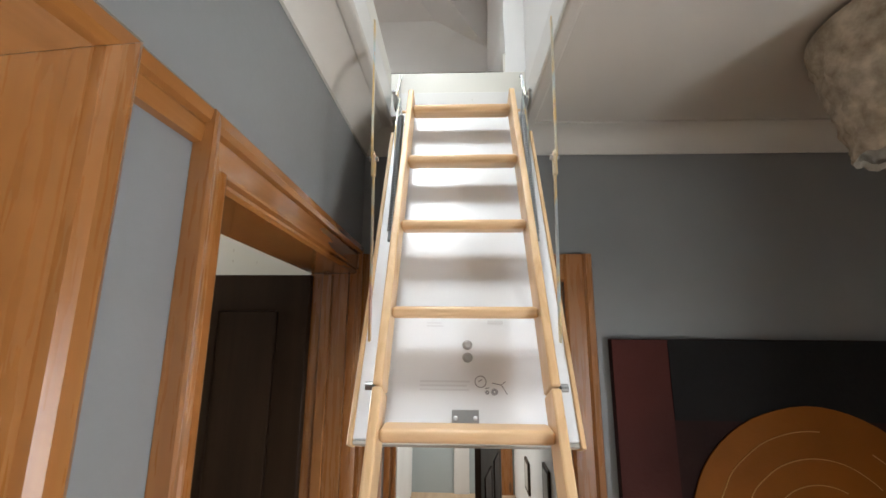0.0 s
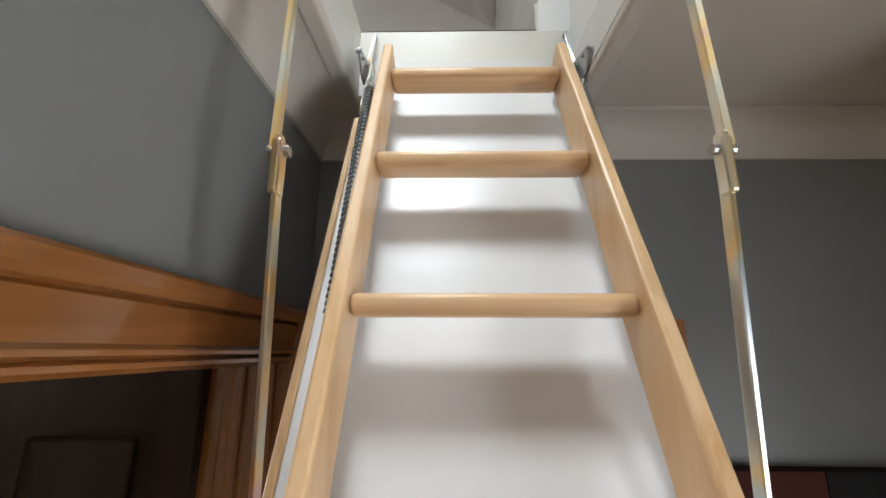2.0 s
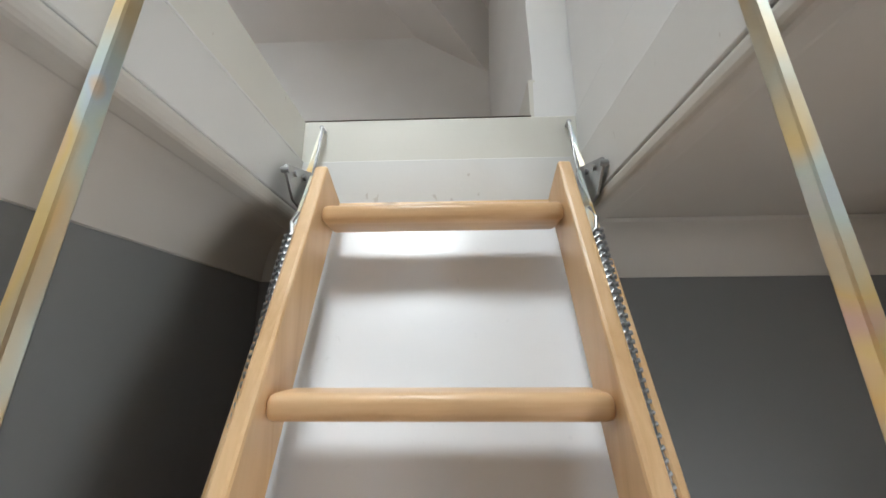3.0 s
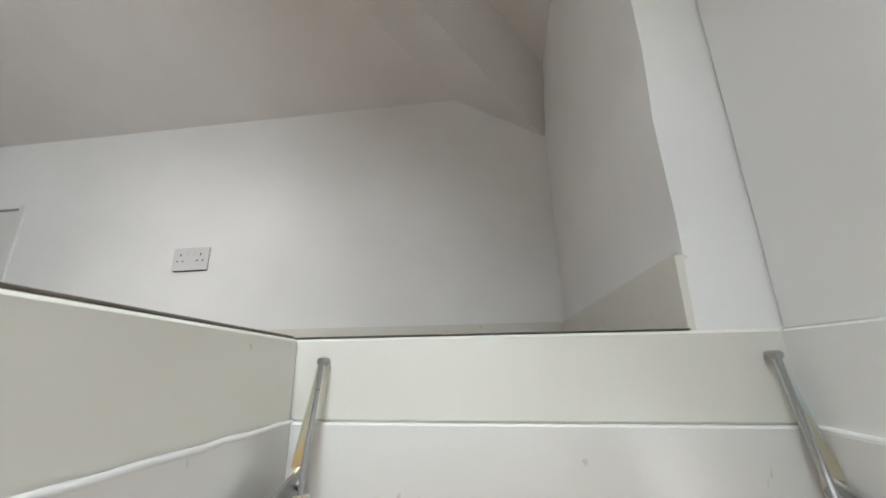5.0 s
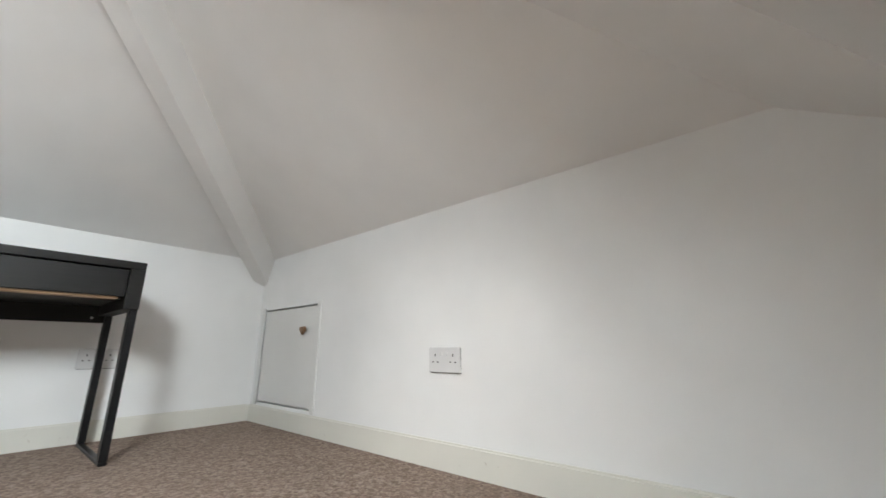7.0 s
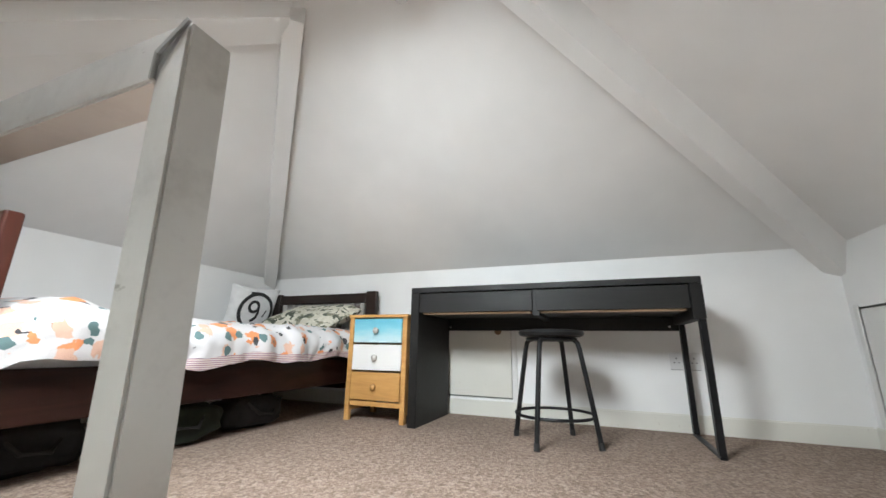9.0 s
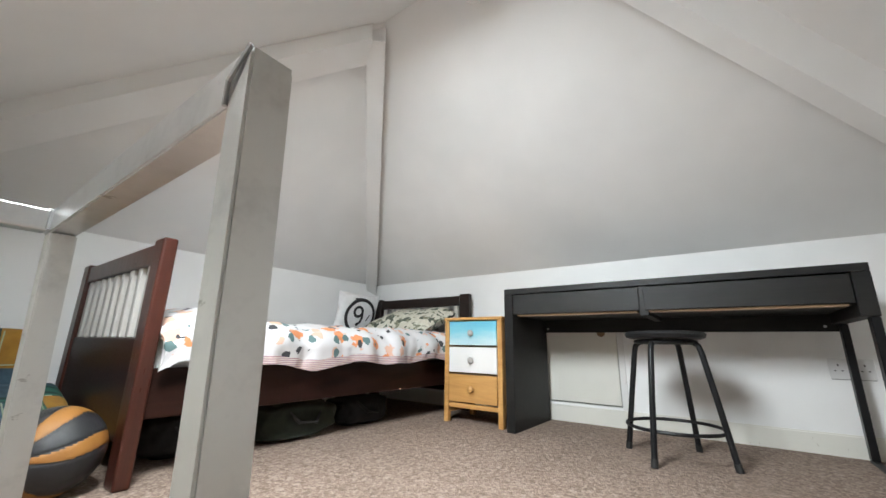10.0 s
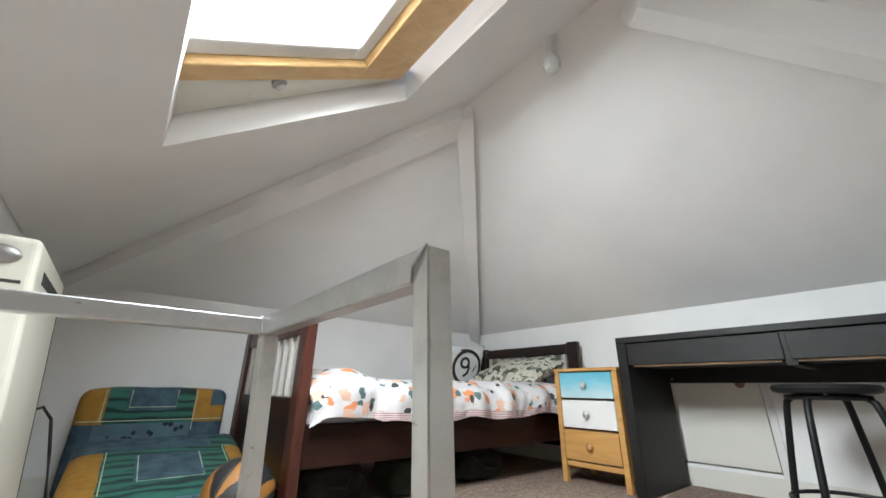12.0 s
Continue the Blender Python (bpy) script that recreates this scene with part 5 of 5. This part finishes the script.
def on_cushion(pts, w):
    bm = tube([(x, 0.0, z) for x, z in pts], w, 8, False)
    for v in bm.verts:
        u, q = v.co.x / 0.20, v.co.z / 0.17
        h = (max(0, 1 - u ** 4) * max(0, 1 - q ** 4)) ** 0.5
        v.co.y = 0.062 * h * 0.96 + v.co.y * 0.2
    bm.transform(CM)
    return bm


part("printed_ring", on_cushion(arc(0, -0.005, 0.132, 0, 360, 44), 0.013), SLOT, cu, "black printed ring")
part("printed_numeral", on_cushion(arc(0.026, 0.030, 0.038, -30, 330, 24), 0.011), SLOT, cu, "black printed numeral nine")
part("printed_numeral", on_cushion([(-0.012, 0.030), (-0.016, -0.012), (-0.006, -0.05), (0.030, -0.078)], 0.011), SLOT, cu, "black printed numeral nine")
part("printed_numeral", on_cushion([(-0.060, -0.040), (-0.085, 0.01)], 0.005), SLOT, cu, "black printed fraction stroke")
part("printed_mark", on_cushion([(0.07, 0.125), (0.02, 0.128)], 0.011), SLOT, cu, "black printed bar")

# ---- things under the bed ----


def soft_bag(name, at, sx, sy, sz, mat, label, seed):
    d = thing(name, (at[0], at[1], F), label, "bag", "bags under the bed")
    bm = bmesh.new()
    bmesh.ops.create_icosphere(bm, subdivisions=4, radius=1)
    for v in bm.verts:
        p = v.co.copy()
        k = 1 + 0.16 * noise.noise(p * 2.1 + Vector((seed, 0, 0))) + 0.06 * noise.noise(p * 6 + Vector((0, seed, 0)))
        q = Vector([math.copysign(abs(c) ** 0.6, c) for c in p]) * k
        v.co = Vector((at[0] + q.x * sx / 2, at[1] + q.y * sy / 2, max(F + 0.001, F + sz / 2 + q.z * sz / 2)))
    smooth(part("bag_body", bm, mat, d), 70)
    part("strap", tube([(at[0] - sx * 0.25, at[1] + sy * 0.40, F + sz * 0.8), (at[0] - sx * 0.1, at[1] + sy * 0.58, F + sz * 0.45), (at[0] + sx * 0.12, at[1] + sy * 0.56, F + sz * 0.5), (at[0] + sx * 0.25, at[1] + sy * 0.38, F + sz * 0.85)], 0.008, 8), SLOT, d)


soft_bag("holdall", (-0.72, -2.12, 0), 0.40, 0.26, 0.17, DARKFAB, "dark green holdall under the bed", 1)
soft_bag("holdall", (-1.16, -2.14, 0), 0.34, 0.24, 0.15, DARKGREY, "dark grey holdall under the bed", 5)
soft_bag("holdall", (-0.28, -2.20, 0), 0.34, 0.26, 0.16, DARKGREY, "black holdall under the bed near the footboard", 9)

soft_bag("small_bag", (-0.225, -2.42, 0), 0.11, 0.10, 0.12, CAMO, "small pale patterned bag under the bed", 13)

# ---- foam chair ----
chair = thing("foam_chair", (0.37, -2.5, F), "low folding foam chair in green, blue and mustard print", "foam chair")
CM_LIST = [C_GREEN, C_BLUE, C_GOLD, C_SPOT]


def foam(a, b, pick, lean=0.0):
    bm = box(a, b, 0.0)
    bmesh.ops.subdivide_edges(bm, edges=bm.edges[:], cuts=23, use_grid_fill=True)
    a, b = Vector(a), Vector(b)
    c, h = (a + b) / 2, (b - a) / 2
    r = 0.045
    for f in bm.faces:
        m = f.calc_center_median()
        f.material_index = pick((m.x - a.x) / (b.x - a.x), (m.y - a.y) / (b.y - a.y), (m.z - a.z) / (b.z - a.z))
    for v in bm.verts:
        p = v.co - c
        q = Vector([max(-hh + r, min(hh - r, pp)) for pp, hh in zip(p, h)])
        d = p - q
        if d.length > 1e-6:
            p = q + d.normalized() * r
        u = [pp / hh for pp, hh in zip(p, h)]
        p += Vector((0, 0, 0.012)) * (1 - u[0] ** 2) * (1 - u[1] ** 2) * max(0, u[2])
        p += p.normalized() * 0.004 * noise.noise(v.co * 14)
        v.co = c + p
        v.co.y -= lean * (v.co.z - a.z)
    return bm


def back_print(u, v, w):
    if w < 0.28:
        return 3 if 0.24 < u < 0.87 else 1
    if u < 0.11 and w > 0.66:
        return 1
    if 0.38 < u < 0.69 and w > 0.56:
        return 1
    if u < 0.24 or u > 0.85:
        return 2
    return 0


def seat_print(u, v, w):
    if v > 0.955 and w < 0.93:
        if w > 0.60:
            return 1 if u > 0.47 else 3
        return 2 if u > 0.49 else 0
    if v < 0.33:
        return 1 if u > 0.20 else (0 if v > 0.12 else 1)
    if 0.30 < u < 0.65 and 0.43 < v < 0.80:
        return 1
    if u > 0.82 or u < 0.14:
        return 2
    return 0


def seat_fall(bm):
    """The seat drops towards its front edge."""
    for v in bm.verts:
        v.co.z = F + (v.co.z - F) * (0.985 - 0.53 * max(0, min(1, (v.co.y + 2.68) / 0.57)))
    return bm


smooth(part("seat_block", seat_fall(foam((0.028, -2.68, F), (0.635, -2.11, F + 0.27), seat_print)), CM_LIST, chair), 60)
smooth(part("back_block", foam((0.085, -2.86, F + 0.02), (0.668, -2.685, F + 0.462), lambda u, v, w: back_print(u, v, max(0, (w - 0.55) / 0.45)), 0.02), CM_LIST, chair), 60)


def seat_top(u, v):
    return Vector((0.028 + 0.607 * u, -2.68 + 0.57 * v, F + 0.27 + 0.0125 * (1 - (2 * u - 1) ** 2) * (1 - (2 * v - 1) ** 2)))


for run in ([(0.30, 0.43), (0.30, 0.62), (0.30, 0.80), (0.48, 0.80), (0.65, 0.80), (0.65, 0.62), (0.65, 0.43)], [(0.82, 0.33), (0.82, 0.6), (0.82, 0.92)], [(0.14, 0.33), (0.14, 0.6), (0.14, 0.92)], [(0.14, 0.33), (0.08, 0.33)]):
    part("piping", seat_fall(tube([seat_top(u, v) for u, v in run], 0.0022, 6)), C_PIPE, chair, "pale piping")
for run in ([(0.02, 0.28), (0.5, 0.28), (0.98, 0.28)], [(0.24, 0.05), (0.24, 0.5), (0.24, 0.92)], [(0.85, 0.28), (0.85, 0.6), (0.85, 0.92)], [(0.38, 0.92), (0.38, 0.56), (0.69, 0.56), (0.69, 0.92)]):
    part("piping", tube([(0.085 + 0.583 * u, -2.6855 - 0.02 * (0.23 + 0.205 * w), F + 0.27 + 0.205 * w) for u, w in run], 0.0024, 6), C_PIPE, chair, "pale piping")
for run in ([(0.05, 0.60), (0.5, 0.60), (0.95, 0.60)], [(0.48, 0.62), (0.475, 0.75), (0.47, 0.86)]):
    part("piping", seat_fall(tube([(0.028 + 0.607 * u, -2.1105, F + 0.27 * w) for u, w in run], 0.0022, 6)), C_PIPE, chair, "pale piping")

# ---- ball ----
ball_at, br = Vector((0.140, -1.962, F + 0.122)), 0.120
bl = thing("basketball", (ball_at.x, ball_at.y, F), "worn orange and black basketball on the carpet", "ball")
bm = bmesh.new()
bmesh.ops.create_uvsphere(bm, u_segments=144, v_segments=90, radius=br)
bm.faces.index_update()
POLE = Vector((0.789, 0.615, -0.015)).normalized()      # where the panels meet
SIDE = Vector((0, 0, 1)).cross(POLE).normalized()
OVER = POLE.cross(SIDE)
CUTS = [0, 22, 55, 84, 124, 190, 245, 300, 360]


def panel_of(p):
    """The panel's number and the distance to its groove, in turns of the ball."""
    q = p.normalized()
    h = q.dot(POLE)
    r = math.sqrt(max(0, 1 - h * h))
    a = (math.degrees(math.atan2(q.dot(OVER), q.dot(SIDE))) + 5 * math.sin(2.4 * math.acos(max(-1, min(1, h))))) % 360
    k = max(i for i, c in enumerate(CUTS[:-1]) if a >= c)
    return k, min(a - CUTS[k], CUTS[k + 1] - a) / 57.3 * r


piece_of = {}
for f in bm.faces:
    k, groove = panel_of(f.calc_center_median())
    piece_of[f.index] = 8 if groove < 0.02 else k
for v in bm.verts:
    if panel_of(v.co)[1] < 0.028:
        v.co *= 0.985
bm.transform(Matrix.Translation(ball_at))
bm.faces.index_update()
for k in range(9):
    piece = bm.copy()
    piece.faces.ensure_lookup_table()
    bmesh.ops.delete(piece, geom=[f for f in piece.faces if piece_of[f.index] != k], context='FACES')
    smooth(part("seam" if k == 8 else "panel", piece, BALLO if k < 8 and k % 2 == 0 else BALLK, bl, "black rubber seam" if k == 8 else ("black panel" if k % 2 else "orange panel")), 70)
bm.free()

# ---- portable heater ----
heater = thing("portable_heater", (0.76, -1.75, F), "tall slim cream plastic heater leaning against the wall", "heater")
GX0, GX1, GY0, GY1, GZ = 0.762, 0.918, -2.0, -1.5, F + 0.785


def propped(bm):
    """The heater stands with its foot out and its top against the wall."""
    for v in bm.verts:
        v.co.x -= 0.105 * (GZ - v.co.z)
    return bm


part("body", propped(box((GX0, GY0, F + 0.03), (GX1, GY1, GZ), 0.014, 4)), APPL, heater)
part("base", propped(box((GX0 - 0.012, GY0 + 0.06, F), (GX1 - 0.002, GY1 - 0.06, F + 0.03), 0.004)), SLOT, heater)
bm = lathe([(0.002, 0.010), (0.022, 0.010), (0.030, 0.006), (0.034, 0.0)], (0, 0, 0), 28)
bm.transform(pose(0.822, GY1, GZ - 0.045, -90) @ Matrix.Diagonal((1.0, 0.62, 1, 1)))
smooth(part("handle", propped(bm), STEEL, heater, "oval grey carrying handle"))
part("front_groove", propped(box((GX0 + 0.02, GY1 - 0.002, GZ - 0.105), (GX1 - 0.02, GY1 + 0.0015, GZ - 0.098))), GAP, heater)
part("end_seam", propped(box((GX0 - 0.0015, GY0 + 0.03, F + 0.06), (GX0 + 0.001, GY0 + 0.034, GZ - 0.10))), GAP, heater)
for k in range(9):
    y = GY1 - 0.10 - k * 0.034
    part("vent_slot", propped(box((GX0 - 0.002, y - 0.010, GZ - 0.085), (GX0 + 0.002, y + 0.010, GZ - 0.055), 0.001, 1)), SLOT, heater, "dark vent slot")
cab = thing("power_cable", (0.70, -2.08, F), "black power cable hanging beside the heater", "cable")
smooth(part("cable", tube([(0.75, -2.01, F + 0.40), (0.715, -2.035, F + 0.415), (0.69, -2.05, F + 0.38), (0.668, -2.06, F + 0.28), (0.645, -2.06, F + 0.16), (0.63, -2.05, F + 0.05), (0.66, -2.03, F + 0.006), (0.75, -2.02, F + 0.006)], 0.0045, 8), SLOT, cab))

# ---- bulb at the ridge ----
bulb = thing("pendant_bulb", (XM, -0.985, ZR), "bare glass bulb in a white holder at the ridge", "light bulb")
smooth(part("holder", lathe([(0.040, 0.0), (0.040, -0.014), (0.024, -0.020), (0.024, -0.062), (0.028, -0.065), (0.028, -0.078), (0.018, -0.080)], (XM, -0.985, ZR + 0.0), 20), PLASTIC, bulb))
BW = paint("opal_bulb_glass", (0.72, 0.72, 0.70), 0.15, 0.02, 0.0)
smooth(part("glass", lathe([(0.015, -0.078), (0.019, -0.092), (0.034, -0.122), (0.037, -0.146), (0.027, -0.172), (0.002, -0.182)], (XM, -0.985, ZR), 20), BW, bulb, "opal glass bulb"))
